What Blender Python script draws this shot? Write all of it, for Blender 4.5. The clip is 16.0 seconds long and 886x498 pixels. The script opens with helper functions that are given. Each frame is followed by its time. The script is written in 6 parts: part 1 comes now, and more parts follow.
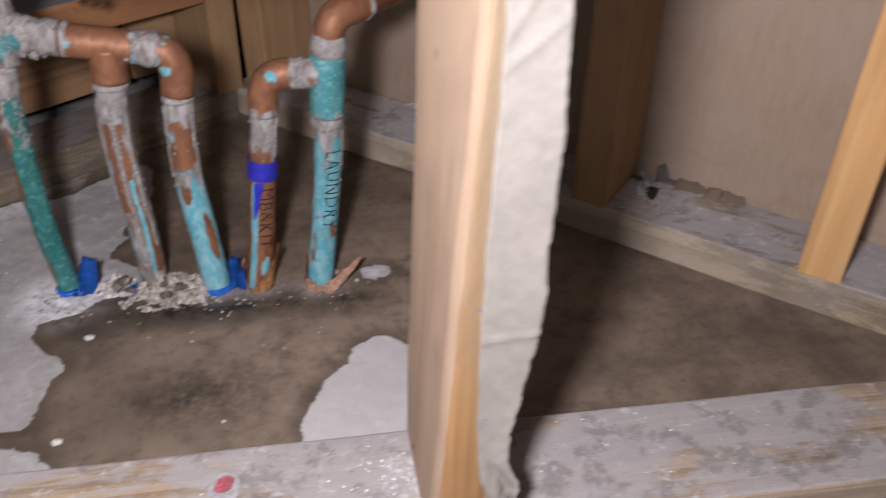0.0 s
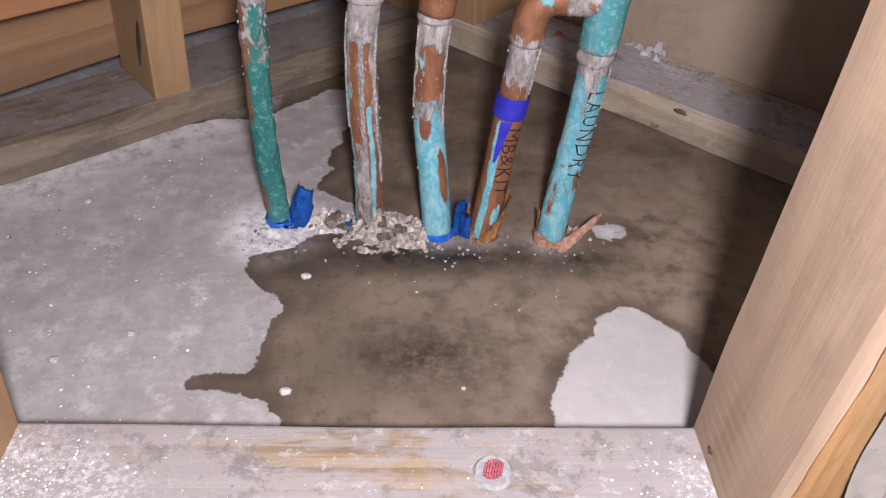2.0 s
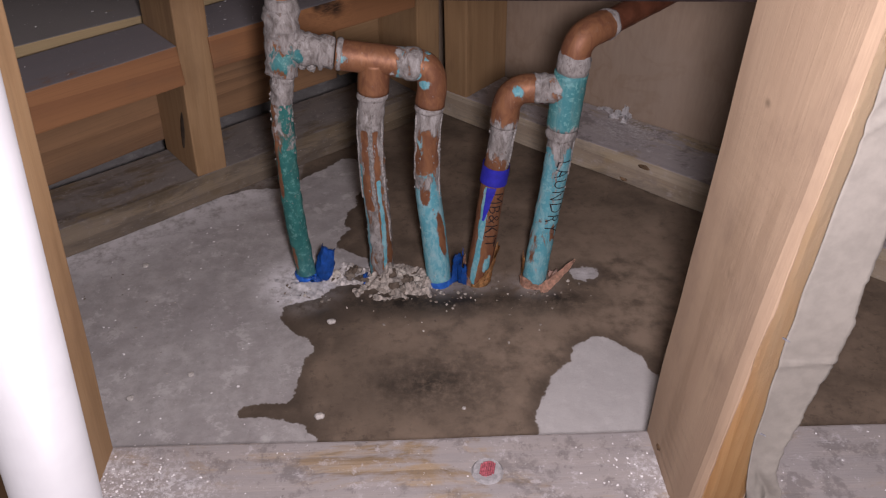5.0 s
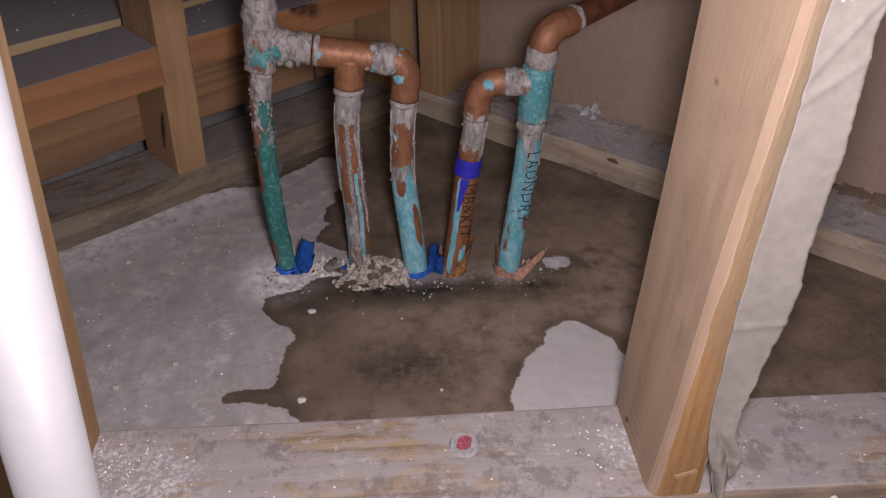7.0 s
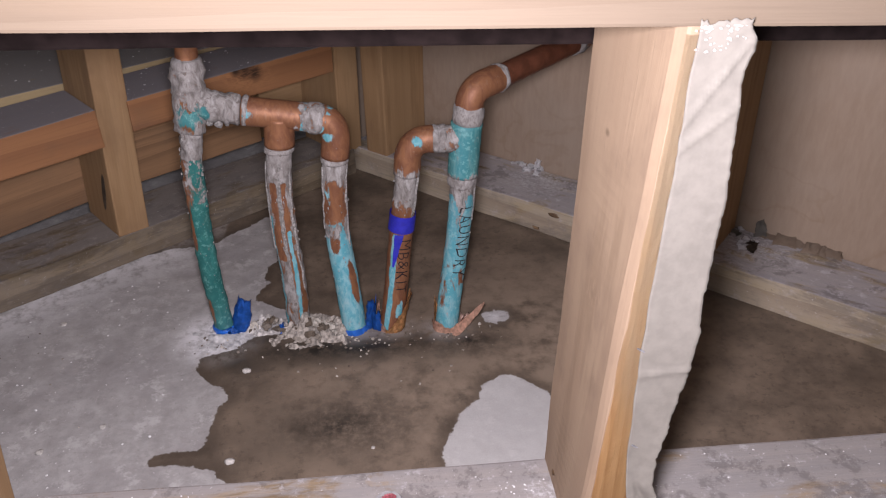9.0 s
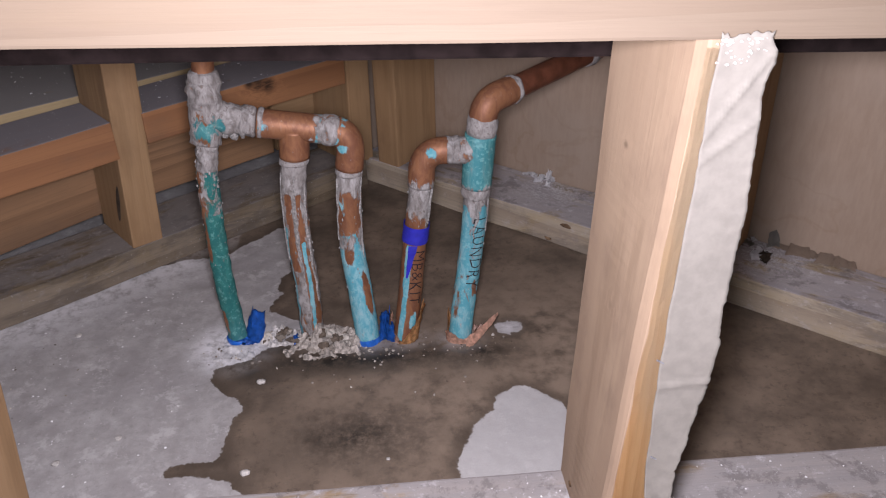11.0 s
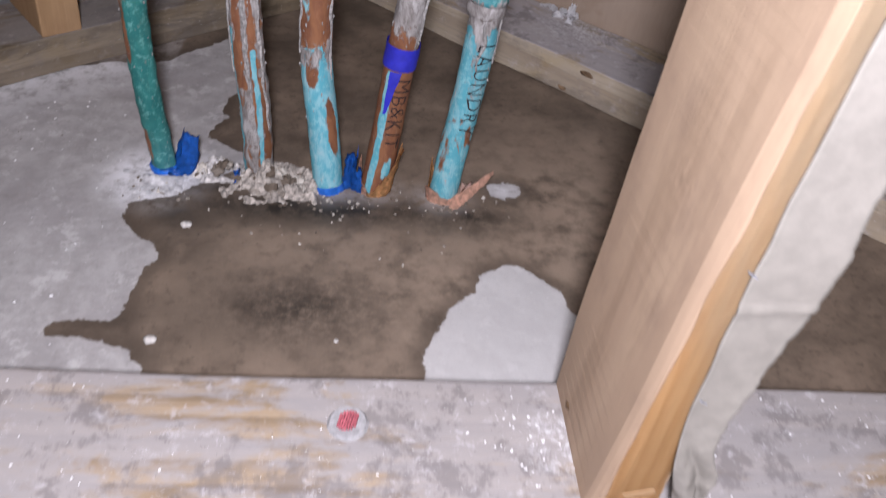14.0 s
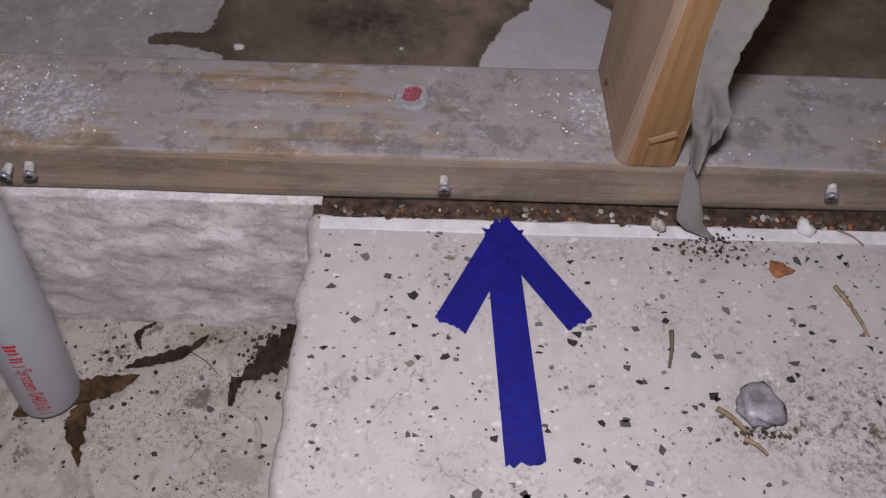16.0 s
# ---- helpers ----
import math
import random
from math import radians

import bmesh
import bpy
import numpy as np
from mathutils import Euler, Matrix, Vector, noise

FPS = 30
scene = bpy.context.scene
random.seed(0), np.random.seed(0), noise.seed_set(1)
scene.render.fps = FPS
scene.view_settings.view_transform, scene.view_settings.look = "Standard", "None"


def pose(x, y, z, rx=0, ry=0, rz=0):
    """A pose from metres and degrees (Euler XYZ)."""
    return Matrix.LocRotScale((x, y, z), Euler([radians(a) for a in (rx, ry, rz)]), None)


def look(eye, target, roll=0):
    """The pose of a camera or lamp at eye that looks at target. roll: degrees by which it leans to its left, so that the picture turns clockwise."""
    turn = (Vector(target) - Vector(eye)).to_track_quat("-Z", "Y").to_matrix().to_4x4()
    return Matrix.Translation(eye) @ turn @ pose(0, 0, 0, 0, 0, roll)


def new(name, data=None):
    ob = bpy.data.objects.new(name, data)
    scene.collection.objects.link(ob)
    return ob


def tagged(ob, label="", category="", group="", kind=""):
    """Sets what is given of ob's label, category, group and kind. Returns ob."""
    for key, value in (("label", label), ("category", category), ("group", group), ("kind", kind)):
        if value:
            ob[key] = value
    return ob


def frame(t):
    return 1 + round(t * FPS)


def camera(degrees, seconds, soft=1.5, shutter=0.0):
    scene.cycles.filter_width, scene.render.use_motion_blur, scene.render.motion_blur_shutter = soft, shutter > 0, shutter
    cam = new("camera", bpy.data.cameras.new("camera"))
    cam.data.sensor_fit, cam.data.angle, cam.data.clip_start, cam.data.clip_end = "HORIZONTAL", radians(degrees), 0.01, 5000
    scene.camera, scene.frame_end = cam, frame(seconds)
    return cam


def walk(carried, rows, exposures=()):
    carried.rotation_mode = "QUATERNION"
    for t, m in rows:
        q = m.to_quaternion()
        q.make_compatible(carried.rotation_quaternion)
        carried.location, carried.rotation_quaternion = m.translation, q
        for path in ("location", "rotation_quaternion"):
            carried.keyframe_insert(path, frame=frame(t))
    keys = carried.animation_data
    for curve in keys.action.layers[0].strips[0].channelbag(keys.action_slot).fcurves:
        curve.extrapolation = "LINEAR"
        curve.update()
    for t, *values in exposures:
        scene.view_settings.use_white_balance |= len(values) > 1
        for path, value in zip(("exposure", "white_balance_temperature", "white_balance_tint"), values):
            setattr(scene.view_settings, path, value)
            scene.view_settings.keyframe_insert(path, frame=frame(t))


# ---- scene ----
cam = camera(58.0, 16.0, soft=1.2, shutter=0.4)
PATH = [
    (0, (0.09, -0.396, 0.485), (0.342, 1.21, -0.68), 0.8),
    (0.5, (0.019, -0.368, 0.458), (0.161, 1.217, -0.753), 1.4),
    (1, (-0.022, -0.317, 0.419), (0.092, 1.239, -0.833), 3.1),
    (1.5, (-0.032, -0.315, 0.442), (0.044, 1.212, -0.847), 2.8),
    (2, (-0.042, -0.31, 0.441), (0.004, 1.222, -0.843), 1.8),
    (2.5, (-0.042, -0.312, 0.441), (-0.012, 1.229, -0.834), 1.1),
    (3, (-0.038, -0.316, 0.45), (-0.023, 1.233, -0.814), -0.2),
    (3.5, (-0.038, -0.373, 0.5), (-0.044, 1.195, -0.742), -1.6),
    (3.7, (-0.041, -0.383, 0.516), (-0.05, 1.189, -0.721), -1.7),
    (6, (-0.03, -0.43, 0.535), (0.034, 1.176, -0.655), -0.6),
    (6.5, (-0.038, -0.442, 0.531), (0.043, 1.169, -0.652), -0.5),
    (7, (-0.032, -0.443, 0.532), (0.039, 1.164, -0.657), -1.0),
    (7.5, (-0.032, -0.445, 0.525), (0.056, 1.173, -0.647), -0.7),
    (8, (-0.018, -0.445, 0.516), (0.09, 1.194, -0.626), -0.2),
    (8.5, (0.009, -0.439, 0.522), (0.115, 1.233, -0.57), -1.2),
    (9, (0.015, -0.451, 0.528), (0.139, 1.238, -0.536), -1.1),
    (9.5, (0.024, -0.454, 0.533), (0.14, 1.241, -0.522), -1.3),
    (10, (0.019, -0.457, 0.533), (0.128, 1.247, -0.509), -1.6),
    (12.5, (-0.002, -0.368, 0.488), (0.127, 1.325, -0.57), 0.7),
    (13, (-0.003, -0.296, 0.429), (0.151, 1.376, -0.658), 3.2),
    (13.5, (0.011, -0.291, 0.424), (0.182, 1.342, -0.718), 4.0),
    (13.8, (0.017, -0.297, 0.422), (0.175, 1.295, -0.778), 3.9),
    (14, (0.012, -0.311, 0.427), (0.179, 1.17, -0.907), 6.7),
    (14.2, (0.017, -0.359, 0.388), (0.152, 1.118, -0.954), 4.9),
    (14.3, (0.016, -0.381, 0.385), (0.148, 1.071, -0.984), 5.5),
    (14.5, (0.03, -0.407, 0.384), (0.093, 0.952, -1.082), 4.1),
    (14.7, (0.026, -0.44, 0.376), (0.088, 0.896, -1.111), 4.8),
    (15, (0.023, -0.441, 0.385), (0.054, 0.788, -1.192), 3.6),
    (15.5, (0.024, -0.44, 0.395), (0.03, 0.755, -1.209), 2.4),
    (16, (0.022, -0.434, 0.407), (0.028, 0.76, -1.198), 1.9),
]
EXPOSURES = [(0.0, 0.65, 6500, 7), (0.5, 0.7, 6450, 7), (1.0, 0.98, 6450, 7), (1.5, 1.05, 6500, 9), (3.0, 1.07, 6550, 10), (3.5, 0.8, 6650, 11), (6.0, 0.03, 6800, 14), (7.0, 0.02, 6850, 15),
             (8.0, 0.12, 6700, 12), (9.0, 0.50, 6500, 10), (10.0, 0.50, 6400, 10), (12.5, 0.82, 6100, 8), (13.0, 1.15, 6050, 6), (13.5, 0.95, 6050, 6), (14.0, 0.88, 6150, 7), (14.5, 0.2, 6250, 9), (15.0, -0.37, 6250, 10), (16.0, -0.5, 6250, 10)]
walk(cam, [(t, look(eye, target, roll)) for t, eye, target, roll in PATH], EXPOSURES)

# ---------------------------------------------------------------- light
world = bpy.data.worlds.new("world")
scene.world = world
world.use_nodes = True
world.node_tree.nodes["Background"].inputs[0].default_value = (0.8, 0.85, 1.0, 1)
world.node_tree.nodes["Background"].inputs[1].default_value = 0.02

# the small white torch that lights the cavity from the open side
torch = new("torch_light", bpy.data.lights.new("torch_light", "POINT"))
torch.data.energy = 18.5
torch.data.color = (1.0, 0.943, 1.01)
torch.data.shadow_soft_size = 0.030
torch.matrix_world = pose(0.004, -0.392, 0.512)


# ---------------------------------------------------------------- materials
class Graph:
    """A node material with short calls for its nodes."""

    def __init__(self, name):
        self.mat = bpy.data.materials.new(name)
        self.mat.use_nodes = True
        self.tree = self.mat.node_tree
        self.bsdf = self.tree.nodes["Principled BSDF"]

    def node(self, kind):
        return self.tree.nodes.new("ShaderNode" + kind)

    def put(self, socket, v):
        if isinstance(v, bpy.types.NodeSocket):
            self.tree.links.new(v, socket)
        elif v is not None:
            if isinstance(v, tuple) and len(v) == 3 and socket.type == "RGBA":
                v = (*v, 1)
            socket.default_value = v

    def coords(self, scale=(1, 1, 1), spread=0.0, kind="Object"):
        out = self.node("TexCoord").outputs[kind]
        m = self.node("Mapping")
        self.put(m.inputs["Vector"], out)
        m.inputs["Scale"].default_value = scale
        if spread:
            r = self.node("ObjectInfo").outputs["Random"]
            c = self.node("CombineXYZ")
            self.put(c.inputs[0], self.math("MULTIPLY", r, spread))
            self.put(c.inputs[1], self.math("MULTIPLY", r, spread * 0.13))
            self.put(m.inputs["Location"], c.outputs[0])
        return m.outputs[0]

    def noise(self, vec, scale, detail=4.0, rough=0.6, dist=0.0):
        n = self.node("TexNoise")
        self.put(n.inputs["Vector"], vec)
        n.inputs["Scale"].default_value = scale
        n.inputs["Detail"].default_value = detail
        n.inputs["Roughness"].default_value = rough
        n.inputs["Distortion"].default_value = dist
        return n.outputs[0]

    def math(self, op, a, b=0.0, c=None):
        n = self.node("Math")
        n.operation = op
        self.put(n.inputs[0], a)
        self.put(n.inputs[1], b)
        if c is not None:
            self.put(n.inputs[2], c)
        return n.outputs[0]

    def step(self, v, lo, hi):
        n = self.node("MapRange")
        n.interpolation_type = "SMOOTHSTEP"
        self.put(n.inputs[0], v)
        n.inputs[1].default_value, n.inputs[2].default_value = lo, hi
        return n.outputs[0]

    def mix(self, f, a, b):
        n = self.node("Mix")
        n.data_type = "RGBA"
        self.put(n.inputs[0], f)
        self.put(n.inputs[6], a)
        self.put(n.inputs[7], b)
        return n.outputs[2]

    def attr(self, name):
        n = self.node("Attribute")
        n.attribute_name = name
        return n.outputs["Fac"]

    def spot(self, centre, radius, soft=1.0):
        """1 at a place of the object's own space, falling to 0 at the radius."""
        n = self.node("VectorMath")
        n.operation = "DISTANCE"
        self.put(n.inputs[0], self.node("TexCoord").outputs["Object"])
        n.inputs[1].default_value = centre
        return self.math("SUBTRACT", 1.0, self.step(n.outputs["Value"], radius * (1 - soft), radius))

    def upward(self):
        g = self.node("NewGeometry")
        s = self.node("SeparateXYZ")
        self.put(s.inputs[0], g.outputs["Normal"])
        return s.outputs[2]

    def finish(self, color, rough=0.8, bump=None, strength=0.3, dist=0.001, metal=0.0, spec=0.4):
        b = self.bsdf
        self.put(b.inputs["Base Color"], color)
        self.put(b.inputs["Roughness"], rough)
        self.put(b.inputs["Metallic"], metal)
        b.inputs["Specular IOR Level"].default_value = spec
        if bump is not None:
            n = self.node("Bump")
            n.inputs["Strength"].default_value = strength
            n.inputs["Distance"].default_value = dist
            self.put(n.inputs["Height"], bump)
            self.put(b.inputs["Normal"], n.outputs[0])
        return self.mat


def plain(name, color, rough=0.7, vary=0.15, scale=60, metal=0.0, bump=0.2, dist=0.0006, spec=0.4):
    g = Graph(name)
    v = g.coords(spread=7)
    n = g.noise(v, scale, 5)
    big = g.noise(v, scale * 0.12, 3)
    dark = tuple(c * (1 - vary) for c in color)
    pale = tuple(min(1, c * (1 + vary)) for c in color)
    col = g.mix(g.step(n, 0.3, 0.7), dark, pale)
    col = g.mix(g.math("MULTIPLY", g.step(big, 0.4, 0.7), 0.4), col, tuple(c * (1 - 1.6 * vary) for c in color))
    return g.finish(col, rough, n, bump, dist, metal, spec)


def wood(name, light, dark, rings=70, weather=None, dust=0.0, dust_color=(0.5, 0.48, 0.5), stain=0.3, stain_color=(0.1, 0.07, 0.05), knots=(), knot_depth=0.6, tilt=(0.0, 0.03, 0.045), contrast=1.0, fibre=0.35, streak=0.0, streak_color=(0.4, 0.3, 0.2)):
    """Sawn softwood with its grain along the piece's own x."""
    g = Graph(name)
    v = g.coords((0.06, 1, 1), spread=3)
    shift = g.node("VectorMath")
    shift.operation = "ADD"
    g.put(shift.inputs[0], v)
    shift.inputs[1].default_value = tilt
    warp = g.noise(v, 9, 2)
    w = g.node("TexWave")
    w.wave_type, w.rings_direction, w.wave_profile = "RINGS", "X", "SAW"
    g.put(w.inputs["Vector"], shift.outputs[0])
    w.inputs["Scale"].default_value = rings
    w.inputs["Distortion"].default_value = 5.0
    w.inputs["Detail"].default_value = 2.0
    w.inputs["Detail Scale"].default_value = 0.6
    fib = g.noise(g.coords((0.02, 1, 1), spread=5), 700, 4)
    ring = g.math("MULTIPLY", g.step(w.outputs[0], 0.25, 0.95), 0.55 * contrast)
    col = g.mix(ring, light, dark)
    col = g.mix(g.math("MULTIPLY", g.step(fib, 0.45, 0.75), fibre), col, tuple(c * 0.6 for c in dark))
    if streak:
        long = g.noise(g.coords((0.07, 1, 1), spread=6), 30, 5, 0.55, 0.6)
        col = g.mix(g.math("MULTIPLY", g.step(long, 0.46, 0.62), streak), col, streak_color)
        low = g.noise(g.coords((0.12, 1, 1), spread=11), 40, 4, 0.6)
        col = g.mix(g.math("MULTIPLY", g.step(low, 0.52, 0.66), streak), col, tuple(c * 0.75 for c in dark))
    col = g.mix(g.math("MULTIPLY", g.step(warp, 0.45, 0.75), 0.35), col, tuple(c * 0.8 for c in light))
    patch = g.noise(g.coords((0.5, 1, 1), spread=9), 14, 5, 0.65)
    col = g.mix(g.math("MULTIPLY", g.step(patch, 0.5, 0.72), stain), col, stain_color)
    for centre, radius in knots:
        around = g.spot(centre, radius * 3.2, 0.8)
        swirl = g.step(g.noise(g.coords((0.35, 1, 1)), 190, 5, 0.6, 1.5), 0.45, 0.58)
        col = g.mix(g.math("MULTIPLY", g.math("MULTIPLY", around, swirl), 0.25), col, tuple(min(0.8, c * 1.3) for c in light))
        col = g.mix(g.math("MULTIPLY", g.spot(centre, radius, 0.9), knot_depth), col, tuple(c * (0.8 - 0.75 * knot_depth) for c in dark))
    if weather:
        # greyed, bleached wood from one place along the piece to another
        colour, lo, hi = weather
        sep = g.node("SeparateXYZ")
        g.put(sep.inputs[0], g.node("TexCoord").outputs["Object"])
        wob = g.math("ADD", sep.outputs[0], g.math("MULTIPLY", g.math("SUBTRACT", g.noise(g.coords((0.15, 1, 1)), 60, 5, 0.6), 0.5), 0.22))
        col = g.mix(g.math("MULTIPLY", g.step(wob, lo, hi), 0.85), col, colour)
    if dust:
        d = g.noise(g.coords((0.6, 1, 1), spread=4), 26, 8, 0.72)
        f = g.math("MULTIPLY", g.step(d, 0.62 - 0.35 * dust, 0.85 - 0.35 * dust), g.step(g.upward(), 0.4, 0.9))
        col = g.mix(g.math("MULTIPLY", f, 0.85), col, dust_color)
        sp = g.step(g.noise(g.coords(spread=2), 330, 3, 0.7), 0.68, 0.72)
        col = g.mix(g.math("MULTIPLY", sp, g.step(g.upward(), 0.2, 0.9)), col, (0.75, 0.73, 0.72))
    hgt = g.math("ADD", g.math("MULTIPLY", fib, 0.9), g.math("MULTIPLY", ring, 0.35))
    return g.finish(col, 0.78, hgt, 0.25, 0.0008)


STUD = wood("pine_stud", (0.285, 0.199, 0.138), (0.235, 0.155, 0.100), 8, contrast=0.2, stain=0.65, stain_color=(0.185, 0.125, 0.09), fibre=0.04, streak=0.38, streak_color=(0.345, 0.25, 0.172), knots=(((0.195, 0.002, -0.017), 0.0065), ((0.105, 0.016, -0.018), 0.004), ((0.30, -0.012, -0.014), 0.004)))
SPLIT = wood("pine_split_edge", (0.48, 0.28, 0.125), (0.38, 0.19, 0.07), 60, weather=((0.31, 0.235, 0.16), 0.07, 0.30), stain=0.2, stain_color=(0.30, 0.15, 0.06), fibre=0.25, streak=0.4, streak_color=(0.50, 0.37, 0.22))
STUD_EDGE = wood("pine_fresh_edge", (0.52, 0.30, 0.125), (0.40, 0.19, 0.065), 60, stain=0.2, stain_color=(0.30, 0.15, 0.06), fibre=0.3, streak=0.4, streak_color=(0.6, 0.42, 0.22))
STUD_DARK = wood("old_pine", (0.30, 0.185, 0.095), (0.23, 0.13, 0.06), 20, contrast=0.6, stain=0.4, stain_color=(0.16, 0.09, 0.05), fibre=0.2, streak=0.4, streak_color=(0.34, 0.22, 0.12))
BEAM = wood("planed_pine", (0.158, 0.118, 0.087), (0.128, 0.090, 0.063), 22, stain=0.12, stain_color=(0.15, 0.1, 0.06), contrast=0.9, fibre=0.2, streak=0.25, streak_color=(0.18, 0.128, 0.084))
BLOCK = wood("red_fir", (0.25, 0.115, 0.05), (0.17, 0.072, 0.032), 26, dust=1.25, dust_color=(0.20, 0.20, 0.225), stain=0.3, fibre=0.2)
BLOCK_KNOT = wood("red_fir_knotty", (0.25, 0.115, 0.05), (0.17, 0.072, 0.032), 26, dust=1.25, dust_color=(0.20, 0.20, 0.225), stain=0.3, fibre=0.2, knot_depth=0.95, knots=(((0.118, 0.0445, 0.010), 0.015), ((0.132, 0.0445, 0.016), 0.016), ((0.144, 0.0445, 0.018), 0.010)))
BOARD = wood("rough_fir", (0.26, 0.145, 0.075), (0.13, 0.07, 0.037), 60, stain=0.3)


def dusty_plate(name, pale, dark, dust_color, cover, powder=()):
    """Weathered plate: brown grain showing between patches of plaster dust, smudges and fine grit."""
    g = Graph(name)
    v = g.coords(spread=2)
    grain = g.coords((0.05, 1, 1), spread=3)
    w = g.node("TexWave")
    w.wave_type, w.rings_direction, w.wave_profile = "RINGS", "X", "SAW"
    shift = g.node("VectorMath")
    shift.operation = "ADD"
    g.put(shift.inputs[0], grain)
    shift.inputs[1].default_value = (0.0, 0.02, 0.06)
    g.put(w.inputs["Vector"], shift.outputs[0])
    w.inputs["Scale"].default_value = 24
    w.inputs["Distortion"].default_value = 4.0
    w.inputs["Detail"].default_value = 3.0
    w.inputs["Detail Scale"].default_value = 0.6
    fib = g.noise(g.coords((0.03, 1, 1), spread=5), 520, 4)
    col = g.mix(g.math("MULTIPLY", g.step(w.outputs[0], 0.25, 0.95), 0.8), pale, dark)
    col = g.mix(g.math("MULTIPLY", g.step(fib, 0.45, 0.75), 0.4), col, tuple(c * 0.5 for c in dark))
    grime = g.noise(g.coords((0.25, 1, 1), spread=8), 30, 8, 0.7, 0.5)
    col = g.mix(g.math("MULTIPLY", g.step(grime, 0.47, 0.60), 0.6), col, tuple(c * 0.45 for c in dark))
    up = g.step(g.upward(), 0.35, 0.9)
    patch = g.noise(g.coords((0.45, 1, 1), spread=4), 19, 8, 0.68, 0.6)
    streaky = g.noise(g.coords((0.12, 1, 1), spread=1), 60, 6, 0.7, 0.4)
    lay = g.math("ADD", g.math("MULTIPLY", patch, 0.7), g.math("MULTIPLY", streaky, 0.3))
    film = g.math("MULTIPLY", g.step(lay, 0.56 - 0.14 * cover, 0.66 - 0.14 * cover), g.math("ADD", 0.18, g.math("MULTIPLY", up, 0.62)))
    col = g.mix(film, col, dust_color)
    # dark worn smudges through the dust
    smudge = g.noise(v, 30, 9, 0.75, 0.15)
    col = g.mix(g.math("MULTIPLY", g.step(smudge, 0.52, 0.60), g.math("ADD", 0.2, g.math("MULTIPLY", up, 0.35))), col, (0.12, 0.105, 0.105))
    chalk = g.noise(v, 75, 9, 0.8, 0.1)
    col = g.mix(g.math("MULTIPLY", g.step(chalk, 0.55, 0.64), g.math("ADD", 0.2, g.math("MULTIPLY", up, 0.4))), col, tuple(min(0.8, c * 1.55) for c in dust_color))
    grit = g.noise(v, 480, 3, 0.7)
    col = g.mix(g.math("MULTIPLY", g.step(grit, 0.69, 0.72), 0.8), col, (0.68, 0.67, 0.69))
    col = g.mix(g.math("MULTIPLY", g.step(g.math("SUBTRACT", 1.0, g.noise(v, 390, 3, 0.7)), 0.67, 0.71), 0.6), col, (0.06, 0.05, 0.05))
    for centre, radius in powder:
        fine = g.step(g.math("ADD", g.math("MULTIPLY", g.noise(v, 260, 6, 0.85), 0.75), g.math("MULTIPLY", g.noise(v, 60, 4, 0.7), 0.25)), 0.49, 0.55)
        col = g.mix(g.math("MULTIPLY", g.math("MULTIPLY", fine, g.spot(centre, radius)), 0.55), col, (0.66, 0.65, 0.68))
    return g.finish(col, 0.85, g.math("ADD", g.math("MULTIPLY", fib, 0.6), g.math("MULTIPLY", chalk, 0.9)), 0.4, 0.0012)


PLATE = dusty_plate("treated_plate", (0.31, 0.23, 0.155), (0.185, 0.13, 0.082), (0.285, 0.268, 0.278), 1.2, (((0.57, 0.005, 0.02), 0.075), ((0.63, -0.01, 0.02), 0.05), ((0.985, 0.0, 0.02), 0.035)))
PLATE_OLD = dusty_plate("damp_plate", (0.185, 0.142, 0.095), (0.115, 0.085, 0.055), (0.205, 0.185, 0.178), 0.98)
PLATE_BACK = dusty_plate("treated_plate_pale", (0.36, 0.29, 0.20), (0.25, 0.185, 0.115), (0.34, 0.32, 0.345), 1.15, (((0.29, 0.02, 0.019), 0.07), ((0.57, 0.02, 0.019), 0.07)))


